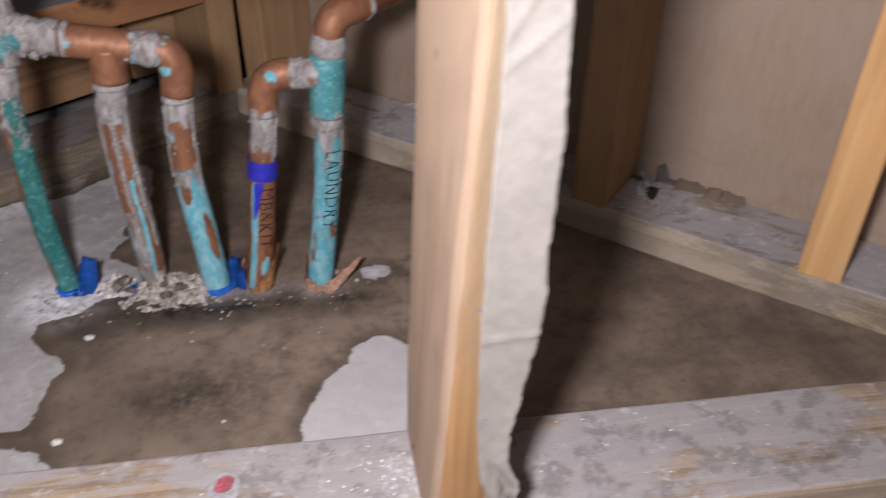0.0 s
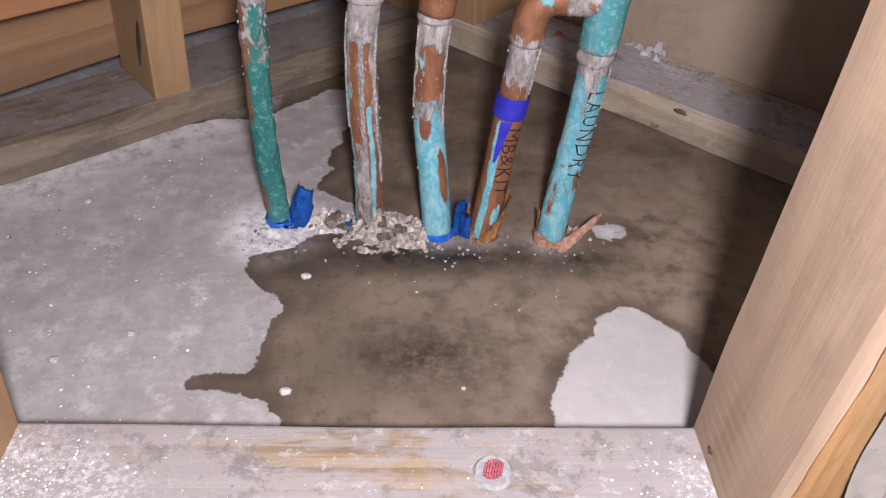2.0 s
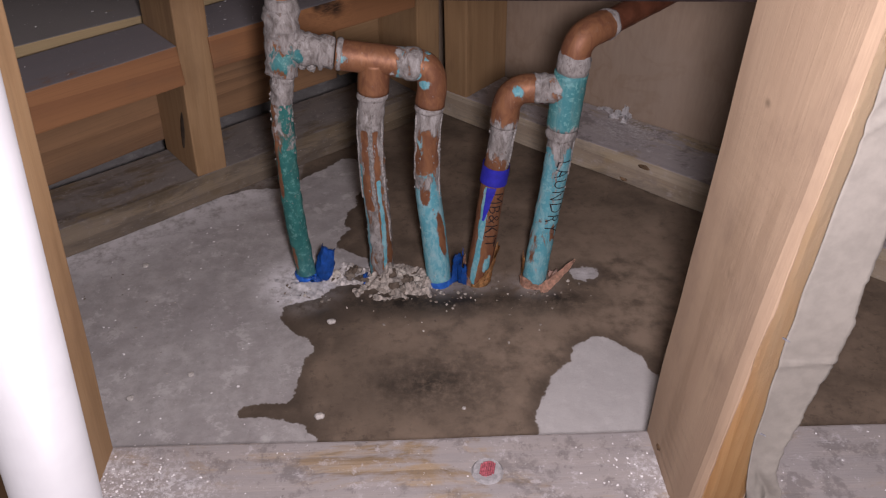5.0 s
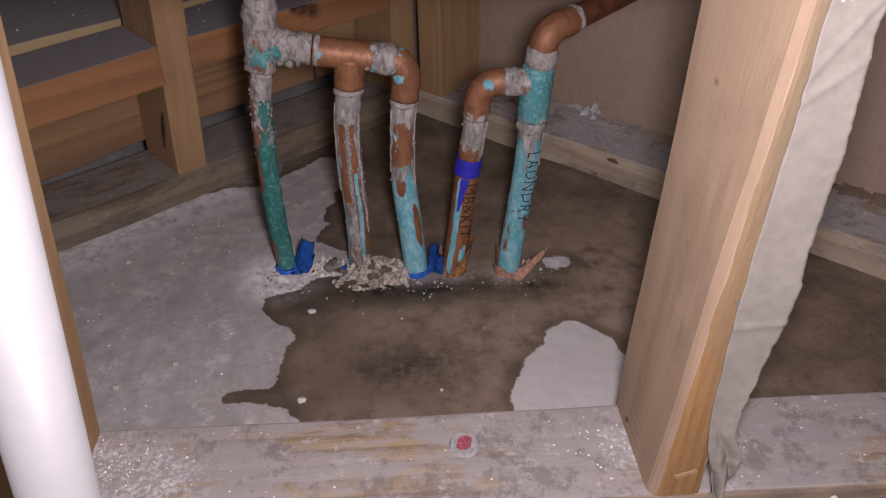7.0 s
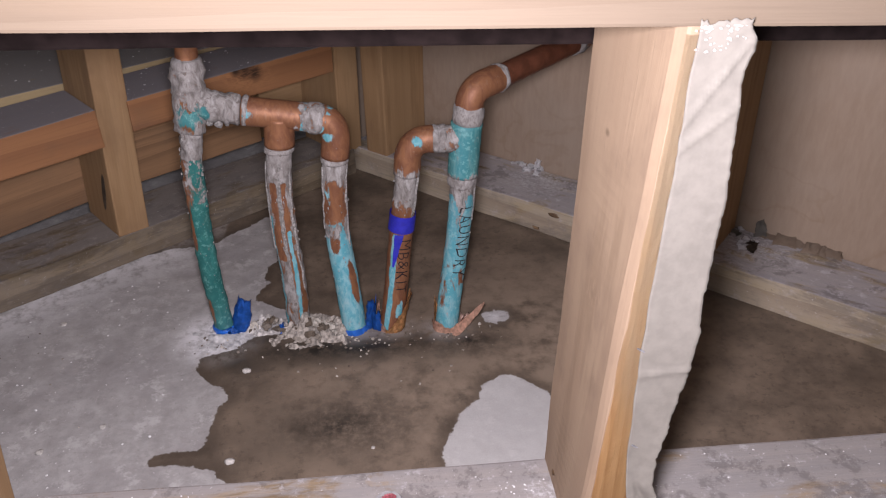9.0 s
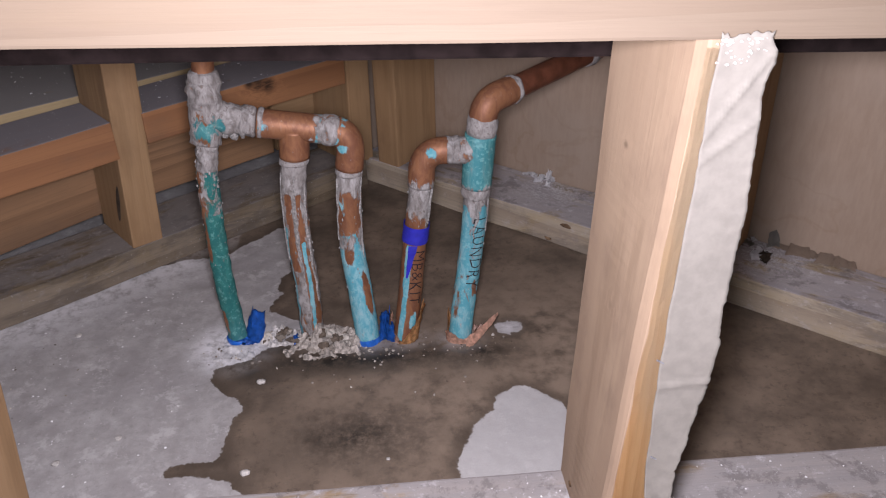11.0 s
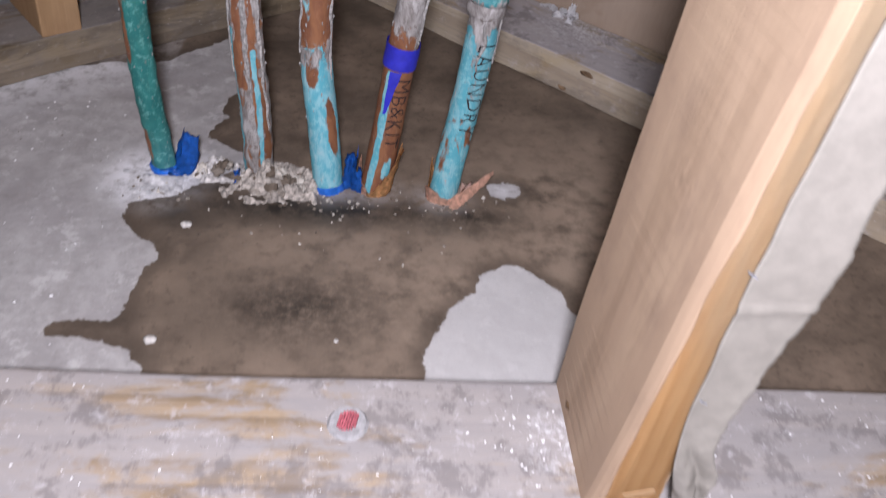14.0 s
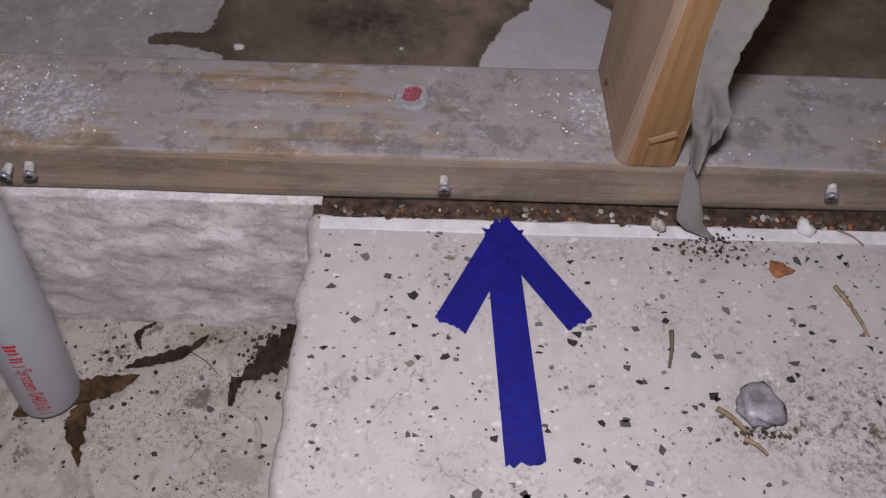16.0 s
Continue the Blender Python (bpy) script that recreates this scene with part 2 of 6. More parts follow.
def concrete_material():
    """Old slab; the damp map gives the distance inside the wet stain, salt the white bloom."""
    g = Graph("slab_concrete")
    v = g.coords()
    fine = g.noise(v, 420, 6, 0.7)
    mid = g.noise(v, 45, 6, 0.65)
    big = g.noise(v, 9, 5, 0.6)
    dry = g.mix(g.step(mid, 0.3, 0.7), (0.272, 0.254, 0.252), (0.372, 0.353, 0.352))
    dry = g.mix(g.math("MULTIPLY", g.step(big, 0.45, 0.7), 0.5), dry, (0.24, 0.22, 0.225))
    dry = g.mix(g.math("MULTIPLY", g.step(fine, 0.55, 0.8), 0.35), dry, (0.16, 0.145, 0.14))
    worn = g.noise(v, 22, 9, 0.75, 0.15)
    dry = g.mix(g.math("MULTIPLY", g.step(worn, 0.49, 0.62), 0.38), dry, (0.215, 0.197, 0.197))
    dry = g.mix(g.math("MULTIPLY", g.step(g.noise(v, 120, 8, 0.8), 0.54, 0.62), 0.35), dry, (0.19, 0.172, 0.168))
    dry = g.mix(g.math("MULTIPLY", g.step(g.noise(v, 38, 8, 0.75), 0.54, 0.63), 0.45), dry, (0.50, 0.48, 0.48))
    dry = g.mix(g.math("MULTIPLY", g.attr("bleach"), 0.6), dry, (0.45, 0.43, 0.43))
    bloom = g.math("MULTIPLY", g.step(g.attr("salt"), 0.0, 0.8), g.step(g.noise(v, 60, 7, 0.75), 0.34, 0.58))
    dry = g.mix(bloom, dry, (0.66, 0.64, 0.67))
    grit = g.step(g.noise(v, 260, 4, 0.7), 0.69, 0.73)
    dry = g.mix(grit, dry, (0.55, 0.54, 0.56))
    tan = g.noise(v, 15, 6, 0.65)
    wet = g.mix(g.step(tan, 0.28, 0.76), (0.080, 0.060, 0.046), (0.195, 0.146, 0.110))
    wet = g.mix(g.math("MULTIPLY", g.step(mid, 0.5, 0.75), 0.4), wet, (0.055, 0.042, 0.032))
    wet = g.mix(g.math("MULTIPLY", g.step(g.noise(v, 110, 7, 0.75), 0.53, 0.62), 0.45), wet, (0.055, 0.04, 0.03))
    wet = g.mix(g.math("MULTIPLY", g.step(g.noise(v, 170, 5, 0.75), 0.62, 0.68), 0.35), wet, (0.21, 0.17, 0.13))
    wet = g.mix(g.math("MULTIPLY", g.attr("pale"), g.step(mid, 0.3, 0.62)), wet, (0.255, 0.192, 0.146))
    wet = g.mix(g.math("MULTIPLY", g.attr("soot"), g.math("ADD", 0.35, g.math("MULTIPLY", g.step(g.noise(v, 60, 8, 0.78), 0.32, 0.60), 0.65))), wet, (0.02, 0.016, 0.013))
    wet = g.mix(g.math("MULTIPLY", bloom, 0.8), wet, (0.36, 0.33, 0.32))
    edge = g.math("ADD", g.attr("damp"), g.math("MULTIPLY", g.math("SUBTRACT", g.noise(v, 110, 7, 0.72), 0.5), 0.013))
    f = g.step(edge, -0.0006, 0.0008)
    rim = g.math("MULTIPLY", f, g.math("SUBTRACT", 1.0, g.step(edge, 0.001, 0.018)))
    col = g.mix(f, dry, wet)
    col = g.mix(g.math("MULTIPLY", rim, 0.55), col, (0.05, 0.037, 0.028))
    rough = g.math("SUBTRACT", 0.92, g.math("MULTIPLY", f, 0.34))
    return g.finish(col, rough, g.math("ADD", g.math("MULTIPLY", fine, 0.5), mid), 0.35, 0.0012)


SLAB = concrete_material()


def terrazzo_material(name, base, dirt):
    g = Graph(name)
    v = g.coords()
    n = g.noise(v, 90, 6, 0.6)
    big = g.noise(v, 7, 6, 0.65)
    col = g.mix(g.step(n, 0.3, 0.7), base, tuple(c * 1.1 for c in base))
    chips = g.node("TexVoronoi")
    g.put(chips.inputs["Vector"], v)
    chips.inputs["Scale"].default_value = 190
    sh = g.node("SeparateColor")
    g.put(sh.inputs[0], chips.outputs["Color"])
    speck = g.math("MULTIPLY", g.math("LESS_THAN", chips.outputs["Distance"], 0.28), g.math("GREATER_THAN", sh.outputs[0], 0.8))
    col = g.mix(g.math("MULTIPLY", speck, 0.4), col, (0.66, 0.63, 0.6))
    dark = g.math("MULTIPLY", g.math("LESS_THAN", chips.outputs["Distance"], 0.22), g.math("GREATER_THAN", sh.outputs[1], 0.9))
    col = g.mix(g.math("MULTIPLY", dark, 0.6), col, (0.12, 0.11, 0.11))
    col = g.mix(g.math("MULTIPLY", g.step(big, 0.48, 0.72), dirt), col, (0.19, 0.15, 0.10))
    grime = g.math("MULTIPLY", g.attr("grime"), g.step(g.noise(v, 230, 9, 0.88), 0.50, 0.555))
    col = g.mix(grime, col, (0.075, 0.058, 0.036))
    scr = g.noise(g.coords((1, 0.35, 1)), 60, 8, 0.7, 0.8)
    col = g.mix(g.math("MULTIPLY", g.step(scr, 0.52, 0.66), dirt * 0.5), col, (0.30, 0.265, 0.235))
    where = g.step(g.noise(v, 15, 5, 0.65, 0.5), 0.44, 0.58)
    fleck = g.step(g.noise(v, 300, 5, 0.8), 0.545, 0.58)
    col = g.mix(g.math("MULTIPLY", fleck, g.math("MULTIPLY", where, min(1.0, dirt * 1.15))), col, (0.10, 0.08, 0.055))
    smear = g.noise(v, 30, 9, 0.78, 1.2)
    col = g.mix(g.math("MULTIPLY", g.step(smear, 0.50, 0.61), (dirt - 0.3) * 1.2), col, (0.23, 0.185, 0.135))
    line = g.math("ABSOLUTE", g.math("SUBTRACT", g.noise(v, 9, 4, 0.55, 0.6), 0.5))
    col = g.mix(g.math("MULTIPLY", g.math("SUBTRACT", 1.0, g.step(line, 0.0008, 0.003)), g.math("MULTIPLY", where, 0.55)), col, (0.22, 0.18, 0.14))
    d2 = g.noise(v, 38, 8, 0.75)
    col = g.mix(g.math("MULTIPLY", g.step(d2, 0.585, 0.64), dirt), col, (0.09, 0.07, 0.05))
    return g.finish(col, 0.62, n, 0.15, 0.0006)


TERRAZZO = terrazzo_material("terrazzo", (0.425, 0.393, 0.38), 0.30)
TERRAZZO_LOW = terrazzo_material("dirty_terrazzo", (0.44, 0.395, 0.36), 0.75)


def chip_material():
    g = Graph("terrazzo_chip")
    r = g.node("NewGeometry").outputs["Random Per Island"]
    ramp = g.node("ValToRGB")
    g.put(ramp.inputs[0], r)
    e = ramp.color_ramp
    e.interpolation = "CONSTANT"
    e.elements[0].color = (0.025, 0.022, 0.024, 1)
    e.elements[1].position = 0.3
    e.elements[1].color = (0.07, 0.065, 0.065, 1)
    for pos, c in ((0.6, (0.13, 0.125, 0.125, 1)), (0.80, (0.2, 0.165, 0.13, 1)), (0.93, (0.56, 0.54, 0.52, 1))):
        e.elements.new(pos).color = c
    return g.finish(ramp.outputs[0], 0.5)


CHIP = chip_material()


def riser_material():
    """Rough skim of pale mortar, worn through to grey in flat scales."""
    g = Graph("broken_concrete")
    v = g.coords()
    a, b, c = g.noise(v, 130, 7, 0.7), g.noise(v, 20, 8, 0.72, 0.4), g.noise(v, 6, 4)
    fine = g.noise(v, 380, 5, 0.8)
    scale = g.noise(g.coords((0.7, 1, 1)), 55, 9, 0.75, 0.5)
    col = g.mix(g.step(b, 0.40, 0.62), (0.57, 0.52, 0.515), (0.78, 0.73, 0.72))
    col = g.mix(g.math("MULTIPLY", g.step(scale, 0.50, 0.58), 0.6), col, (0.42, 0.38, 0.375))
    col = g.mix(g.math("MULTIPLY", g.step(c, 0.46, 0.62), 0.5), col, (0.38, 0.335, 0.315))
    col = g.mix(g.math("MULTIPLY", g.step(fine, 0.56, 0.62), 0.6), col, (0.24, 0.21, 0.20))
    col = g.mix(g.math("MULTIPLY", g.step(a, 0.60, 0.65), 0.6), col, (0.78, 0.76, 0.75))
    return g.finish(col, 0.95, g.math("ADD", g.math("ADD", g.math("MULTIPLY", a, 0.6), g.math("MULTIPLY", scale, 0.7)), g.math("MULTIPLY", b, 1.5)), 0.6, 0.002)


RISER = riser_material()
DIRT = plain("mortar_dirt", (0.075, 0.046, 0.032), 0.95, 0.6, 150, bump=0.8, dist=0.002)
GROUT = plain("white_grout", (0.62, 0.6, 0.6), 0.8, 0.12, 120, bump=0.4)
RUBBLE = plain("pale_rubble", (0.34, 0.30, 0.27), 0.95, 0.5, 240, bump=0.8, dist=0.0015)
PALE_CRUMB = plain("pale_crumb", (0.46, 0.43, 0.41), 0.9, 0.3, 300, bump=0.6)
FLAKE = plain("white_flake", (0.72, 0.70, 0.72), 0.8, 0.1, 200)
PAPER = plain("drywall_paper", (0.19, 0.173, 0.155), 0.85, 0.09, 120, bump=0.2, dist=0.0008)


def backing_material():
    """Brown back paper of the wall board, with tide marks near the floor."""
    g = Graph("brown_wall_paper")
    v = g.coords()
    a = g.noise(g.coords((1, 1, 0.25)), 160, 5)
    b = g.noise(v, 5, 5, 0.6)
    col = g.mix(g.step(a, 0.3, 0.7), (0.26, 0.19, 0.142), (0.29, 0.216, 0.164))
    col = g.mix(g.math("MULTIPLY", g.step(b, 0.4, 0.7), 0.5), col, (0.305, 0.243, 0.198))
    tide = g.noise(v, 11, 4, 0.5, 0.4)
    ring = g.math("MULTIPLY", g.step(tide, 0.50, 0.53), g.math("SUBTRACT", 1.0, g.step(tide, 0.53, 0.56)))
    col = g.mix(g.math("MULTIPLY", ring, g.math("MULTIPLY", g.attr("tide"), 0.25)), col, (0.17, 0.10, 0.05))
    return g.finish(col, 0.85, a, 0.12, 0.0006)


BACKING = backing_material()
PAINT = plain("room_paint", (0.8, 0.79, 0.77), 0.9, 0.06, 20)
DARK_VOID = plain("unlit_backdrop", (0.10, 0.09, 0.09), 0.95, 0.4, 50)
PVC = plain("white_pvc", (0.355, 0.353, 0.37), 0.38, 0.04, 30, bump=0.05)
TAPE = plain("blue_tape", (0.02, 0.02, 0.33), 0.55, 0.18, 150, bump=0.35, dist=0.0004)
SLEEVE = plain("blue_plastic", (0.02, 0.12, 0.50), 0.4, 0.3, 160, bump=0.5)
SLEEVE_TAN = plain("torn_orange_sleeve", (0.60, 0.31, 0.13), 0.8, 0.4, 220, bump=0.6)
SLEEVE_PINK = plain("pink_sleeve", (0.58, 0.34, 0.25), 0.8, 0.35, 220, bump=0.6)
INK = plain("black_marker", (0.012, 0.008, 0.01), 0.6, 0.1, 100)
RED = plain("red_sealant", (0.38, 0.095, 0.12), 0.7, 0.5, 500, bump=0.6)
ZINC = plain("dull_zinc", (0.33, 0.33, 0.37), 0.45, 0.2, 300, metal=0.6)
GREY_DISC = plain("dusty_washer", (0.30, 0.29, 0.30), 0.8, 0.25, 300)
OLD_COPPER = plain("tarnished_copper", (0.15, 0.055, 0.032), 0.42, 0.3, 60, metal=0.35, bump=0.1)
LEAF_DARK = plain("dark_leaf", (0.075, 0.052, 0.036), 0.85, 0.5, 120, bump=0.6)
LEAF = plain("dry_leaf", (0.15, 0.085, 0.042), 0.85, 0.6, 90, bump=0.6)
KNOT = plain("brown_knot", (0.17, 0.105, 0.06), 0.8, 0.5, 200)
STRAW = plain("dry_straw", (0.24, 0.18, 0.10), 0.8, 0.3, 200)
PEBBLE = plain("grey_lump", (0.34, 0.325, 0.35), 0.4, 0.5, 110)
CRUMB = plain("rust_crumb", (0.27, 0.11, 0.04), 0.8, 0.4, 260, bump=0.6)
PRINT_RED = plain("red_print", (0.55, 0.03, 0.06), 0.5, 0.2, 400)
PRINT_BLUE = plain("grey_print", (0.12, 0.13, 0.2), 0.5, 0.2, 400)


def copper_material():
    """Copper under patina; the maps say how much green scale, grey crust and which hue lies where."""
    g = Graph("corroded_copper")
    v = g.coords()
    tall = g.coords((1, 1, 0.4))
    spots = g.noise(v, 210, 7, 0.72)
    broad = g.noise(tall, 85, 6, 0.6, 0.6)
    patch = g.noise(tall, 120, 5, 0.6, 0.8)
    fine = g.noise(v, 800, 4, 0.7)
    cop = g.mix(g.step(patch, 0.35, 0.65), (0.25, 0.112, 0.056), (0.165, 0.068, 0.038))
    cop = g.mix(g.math("MULTIPLY", g.step(fine, 0.55, 0.8), 0.4), cop, (0.16, 0.06, 0.03))
    cop = g.mix(g.math("MULTIPLY", g.step(g.noise(g.coords((1, 1, 0.2)), 190, 6, 0.7, 0.5), 0.56, 0.70), 0.3), cop, (0.27, 0.17, 0.12))
    cop = g.mix(g.math("MULTIPLY", g.step(g.noise(v, 330, 5, 0.75), 0.63, 0.68), 0.3), cop, (0.36, 0.30, 0.26))
    hue = g.attr("hue")
    pat = g.mix(hue, (0.010, 0.098, 0.092), (0.085, 0.30, 0.375))
    pat = g.mix(g.math("MULTIPLY", g.step(patch, 0.42, 0.62), 0.7), pat, g.mix(hue, (0.018, 0.135, 0.122), (0.24, 0.42, 0.48)))
    pat = g.mix(g.math("MULTIPLY", g.step(spots, 0.53, 0.60), 0.6), pat, g.mix(hue, (0.12, 0.30, 0.275), (0.22, 0.41, 0.46)))
    pat = g.mix(g.math("MULTIPLY", g.step(fine, 0.6, 0.8), 0.4), pat, g.mix(hue, (0.01, 0.06, 0.05), (0.06, 0.25, 0.3)))
    drip = g.noise(g.coords((1, 1, 0.45)), 150, 7, 0.7, 0.5)
    crust = g.mix(g.step(drip, 0.34, 0.62), (0.125, 0.108, 0.102), (0.27, 0.25, 0.247))
    crust = g.mix(g.math("MULTIPLY", g.step(drip, 0.57, 0.63), 0.75), crust, (0.09, 0.07, 0.06))
    crust = g.mix(g.math("MULTIPLY", g.step(patch, 0.52, 0.66), 0.5), crust, (0.40, 0.385, 0.39))
    crust = g.mix(g.math("MULTIPLY", g.step(fine, 0.6, 0.8), 0.35), crust, (0.60, 0.585, 0.58))
    film = g.step(g.noise(g.coords((1, 1, 0.3)), 150, 8, 0.75, 0.6), 0.50, 0.64)
    pat = g.mix(g.math("MULTIPLY", film, 0.45), pat, g.mix(hue, (0.02, 0.09, 0.075), (0.36, 0.45, 0.47)))
    rusty = g.step(g.noise(g.coords((1, 1, 0.5)), 170, 6, 0.75, 0.3), 0.60, 0.68)
    pat = g.mix(g.math("MULTIPLY", rusty, 0.45), pat, (0.25, 0.19, 0.165))
    tf = g.step(g.math("ADD", g.attr("teal"), g.math("MULTIPLY", g.math("SUBTRACT", broad, 0.5), 1.7)), 0.41, 0.56)
    cf = g.step(g.math("ADD", g.attr("crust"), g.math("MULTIPLY", g.math("SUBTRACT", g.math("ADD", g.math("MULTIPLY", spots, 0.3), g.math("MULTIPLY", patch, 0.7)), 0.5), 2.0)), 0.41, 0.57)
    col = g.mix(tf, cop, pat)
    col = g.mix(cf, col, crust)
    cover = g.math("MAXIMUM", tf, cf)
    metal = g.math("MULTIPLY", g.math("SUBTRACT", 1.0, cover), 0.35)
    rough = g.math("ADD", g.math("ADD", 0.46, g.math("MULTIPLY", patch, 0.18)), g.math("MULTIPLY", cover, 0.28))
    h = g.math("ADD", g.math("MULTIPLY", g.math("MULTIPLY", spots, cover), 0.7), g.math("MULTIPLY", cf, 0.8))
    return g.finish(col, rough, h, 0.55, 0.0012, metal)


COPPER = copper_material()


def rubble_material():
    g = Graph("mixed_rubble")
    rnd = g.node("NewGeometry").outputs["Random Per Island"]
    n = g.noise(g.coords(), 300, 5, 0.7)
    col = g.mix(g.step(rnd, 0.2, 1.0), (0.09, 0.068, 0.052), (0.46, 0.42, 0.38))
    col = g.mix(g.math("MULTIPLY", g.step(n, 0.45, 0.7), 0.5), col, (0.2, 0.16, 0.13))
    return g.finish(col, 0.95, n, 0.6, 0.001)


RUBBLE_BITS = rubble_material()

# ---------------------------------------------------------------- building helpers
rng = random.Random(4)


def mesh_of(name, bm, material, smooth=False):
    me = bpy.data.meshes.new(name)
    bm.normal_update()
    bm.to_mesh(me)
    bm.free()
    if smooth:
        me.polygons.foreach_set("use_smooth", [True] * len(me.polygons))
    me.materials.append(material)
    return me


def thing(name, bm, material, label, category, m=None, smooth=False, group="", kind=""):
    ob = new(name, mesh_of(name, bm, material, smooth))
    if m is not None:
        ob.matrix_world = m
    return tagged(ob, label, category, group, kind)


def empty(name, label, category, at=(0, 0, 0), group=""):
    ob = new(name)
    ob.empty_display_size = 0.02
    ob.location = at
    return tagged(ob, label, category, group)


def part(name, bm, material, parent, label="", m=None, smooth=False, kind=""):
    """One mesh under a thing or a part; m is its pose in the world."""
    ob = new(name, mesh_of(name, bm, material, smooth))
    ob.parent = parent
    bpy.context.view_layer.update()
    ob.matrix_parent_inverse = parent.matrix_world.inverted()
    if m is not None:
        ob.matrix_basis = m
    return tagged(ob, label, kind=kind)


def box_bm(x0, x1, y0, y1, z0, z1, bevel=0.0015):
    bm = bmesh.new()
    bmesh.ops.create_cube(bm, size=1)
    for v in bm.verts:
        v.co = Vector(((x0 + x1) / 2 + v.co.x * (x1 - x0), (y0 + y1) / 2 + v.co.y * (y1 - y0), (z0 + z1) / 2 + v.co.z * (z1 - z0)))
    if bevel:
        bmesh.ops.bevel(bm, geom=list(bm.edges), offset=bevel, segments=2, affect="EDGES", profile=0.6)
    return bm


def lumber_bm(length, w, t, wear=0.0012, bevel=0.002, cuts=30):
    """A sawn piece along x from 0, w across y, t along z, both centred, with slightly worn faces."""
    bm = box_bm(0, length, -w / 2, w / 2, -t / 2, t / 2, bevel)
    for i in range(1, cuts):
        geom = list(bm.verts) + list(bm.edges) + list(bm.faces)
        bmesh.ops.bisect_plane(bm, geom=geom, plane_co=(length * i / cuts, 0, 0), plane_no=(1, 0, 0))
    k = rng.random() * 50
    for v in bm.verts:
        n = noise.noise_vector(Vector((v.co.x * 9 + k, v.co.y * 25, v.co.z * 25)))
        v.co += Vector((0, n.y, n.z)) * wear
    return bm


def along(a, b, up):
    """A pose at a with x towards b and z near up."""
    a, b, up = Vector(a), Vector(b), Vector(up)
    x = (b - a).normalized()
    y = up.cross(x).normalized()
    z = x.cross(y)
    return Matrix.Translation(a) @ Matrix((x, y, z)).transposed().to_4x4()


def curve_points(nodes, step=0.0025):
    """Catmull-Rom through the nodes at nearly even steps."""
    p = [Vector(n) for n in nodes]
    p = [2 * p[0] - p[1]] + p + [2 * p[-1] - p[-2]]
    out = []
    for i in range(1, len(p) - 2):
        a, b, c, d = p[i - 1], p[i], p[i + 1], p[i + 2]
        n = max(2, int((c - b).length / step))
        for k in range(n):
            t = k / n
            out.append(0.5 * (2 * b + (c - a) * t + (2 * a - 5 * b + 4 * c - d) * t * t + (3 * b - 3 * c + d - a) * t ** 3))
    out.append(p[-2])
    return out


def frames_of(pts):
    """Tangent, right and front vectors along a line; front leans to -y."""
    out = []
    for i, q in enumerate(pts):
        t = (pts[min(i + 1, len(pts) - 1)] - pts[max(i - 1, 0)]).normalized()
        front = Vector((0, -1, 0)) if abs(t.y) < 0.95 else Vector((0, 0, 1))
        front = (front - t * front.dot(t)).normalized()
        out.append((t, t.cross(front).normalized(), front))
    return out


def tube_bm(nodes, radius, segs=28, rough=0.0, caps=True, step=0.0025, seed=0.0, maps=None):
    """A tube along the nodes. radius: a number or a function of 0..1. maps(u, angle, place) gives teal, crust, hue."""
    pts = curve_points(nodes, step)
    fr = frames_of(pts)
    bm = bmesh.new()
    layers = [bm.verts.layers.float.new(k) for k in ("teal", "crust", "hue")] if maps else []
    rows = []
    for i, q in enumerate(pts):
        u = i / (len(pts) - 1)
        r0 = radius(u) if callable(radius) else radius
        t, right, front = fr[i]
        row = []
        for k in range(segs):
            a = 2 * math.pi * k / segs
            d = front * math.cos(a) + right * math.sin(a)
            r = r0
            vals = maps(u, a, q) if maps else None
            if rough:
                n = noise.fractal(q * 95 + d * 1.3 + Vector((seed, 0, 0)), 1.0, 2.0, 4)
                r += rough * n * (0.35 + (vals[1] if vals else 0.5))
            v = bm.verts.new(q + d * r)
            if vals:
                for layer, val in zip(layers, vals):
                    v[layer] = val
            row.append(v)
        rows.append(row)
    for a, b in zip(rows, rows[1:]):
        for k in range(segs):
            bm.faces.new((a[k], a[(k + 1) % segs], b[(k + 1) % segs], b[k]))
    if caps:
        bm.faces.new(rows[0][::-1])
        bm.faces.new(rows[-1])
    bmesh.ops.recalc_face_normals(bm, faces=list(bm.faces))
    return bm


def lump_bm(size, seed, detail=2, squash=0.7, amount=0.45):
    bm = bmesh.new()
    bmesh.ops.create_icosphere(bm, subdivisions=detail, radius=size)
    for v in bm.verts:
        n = noise.fractal(v.co / size * 1.1 + Vector((seed, seed * 0.3, 0)), 1.0, 2.0, 3)
        v.co *= 1 + amount * n
        v.co.z *= squash
    return bm


def join(bms):
    out = bmesh.new()
    for b in bms:
        me = bpy.data.meshes.new("tmp")
        b.to_mesh(me)
        b.free()
        out.from_mesh(me)
        bpy.data.meshes.remove(me)
    return out


def moved(bm, m):
    bmesh.ops.transform(bm, matrix=m, verts=list(bm.verts))
    return bm


def inside(p, poly):
    """Signed distance to a closed outline, positive inside."""
    best, hit = 1e9, False
    x, y = p
    for (ax, ay), (bx, by) in zip(poly, poly[1:] + poly[:1]):
        dx, dy = bx - ax, by - ay
        t = max(0, min(1, ((x - ax) * dx + (y - ay) * dy) / (dx * dx + dy * dy)))
        best = min(best, math.hypot(x - ax - t * dx, y - ay - t * dy))
        if (ay > y) != (by > y) and x < ax + (y - ay) * dx / dy:
            hit = not hit
    return best if hit else -best


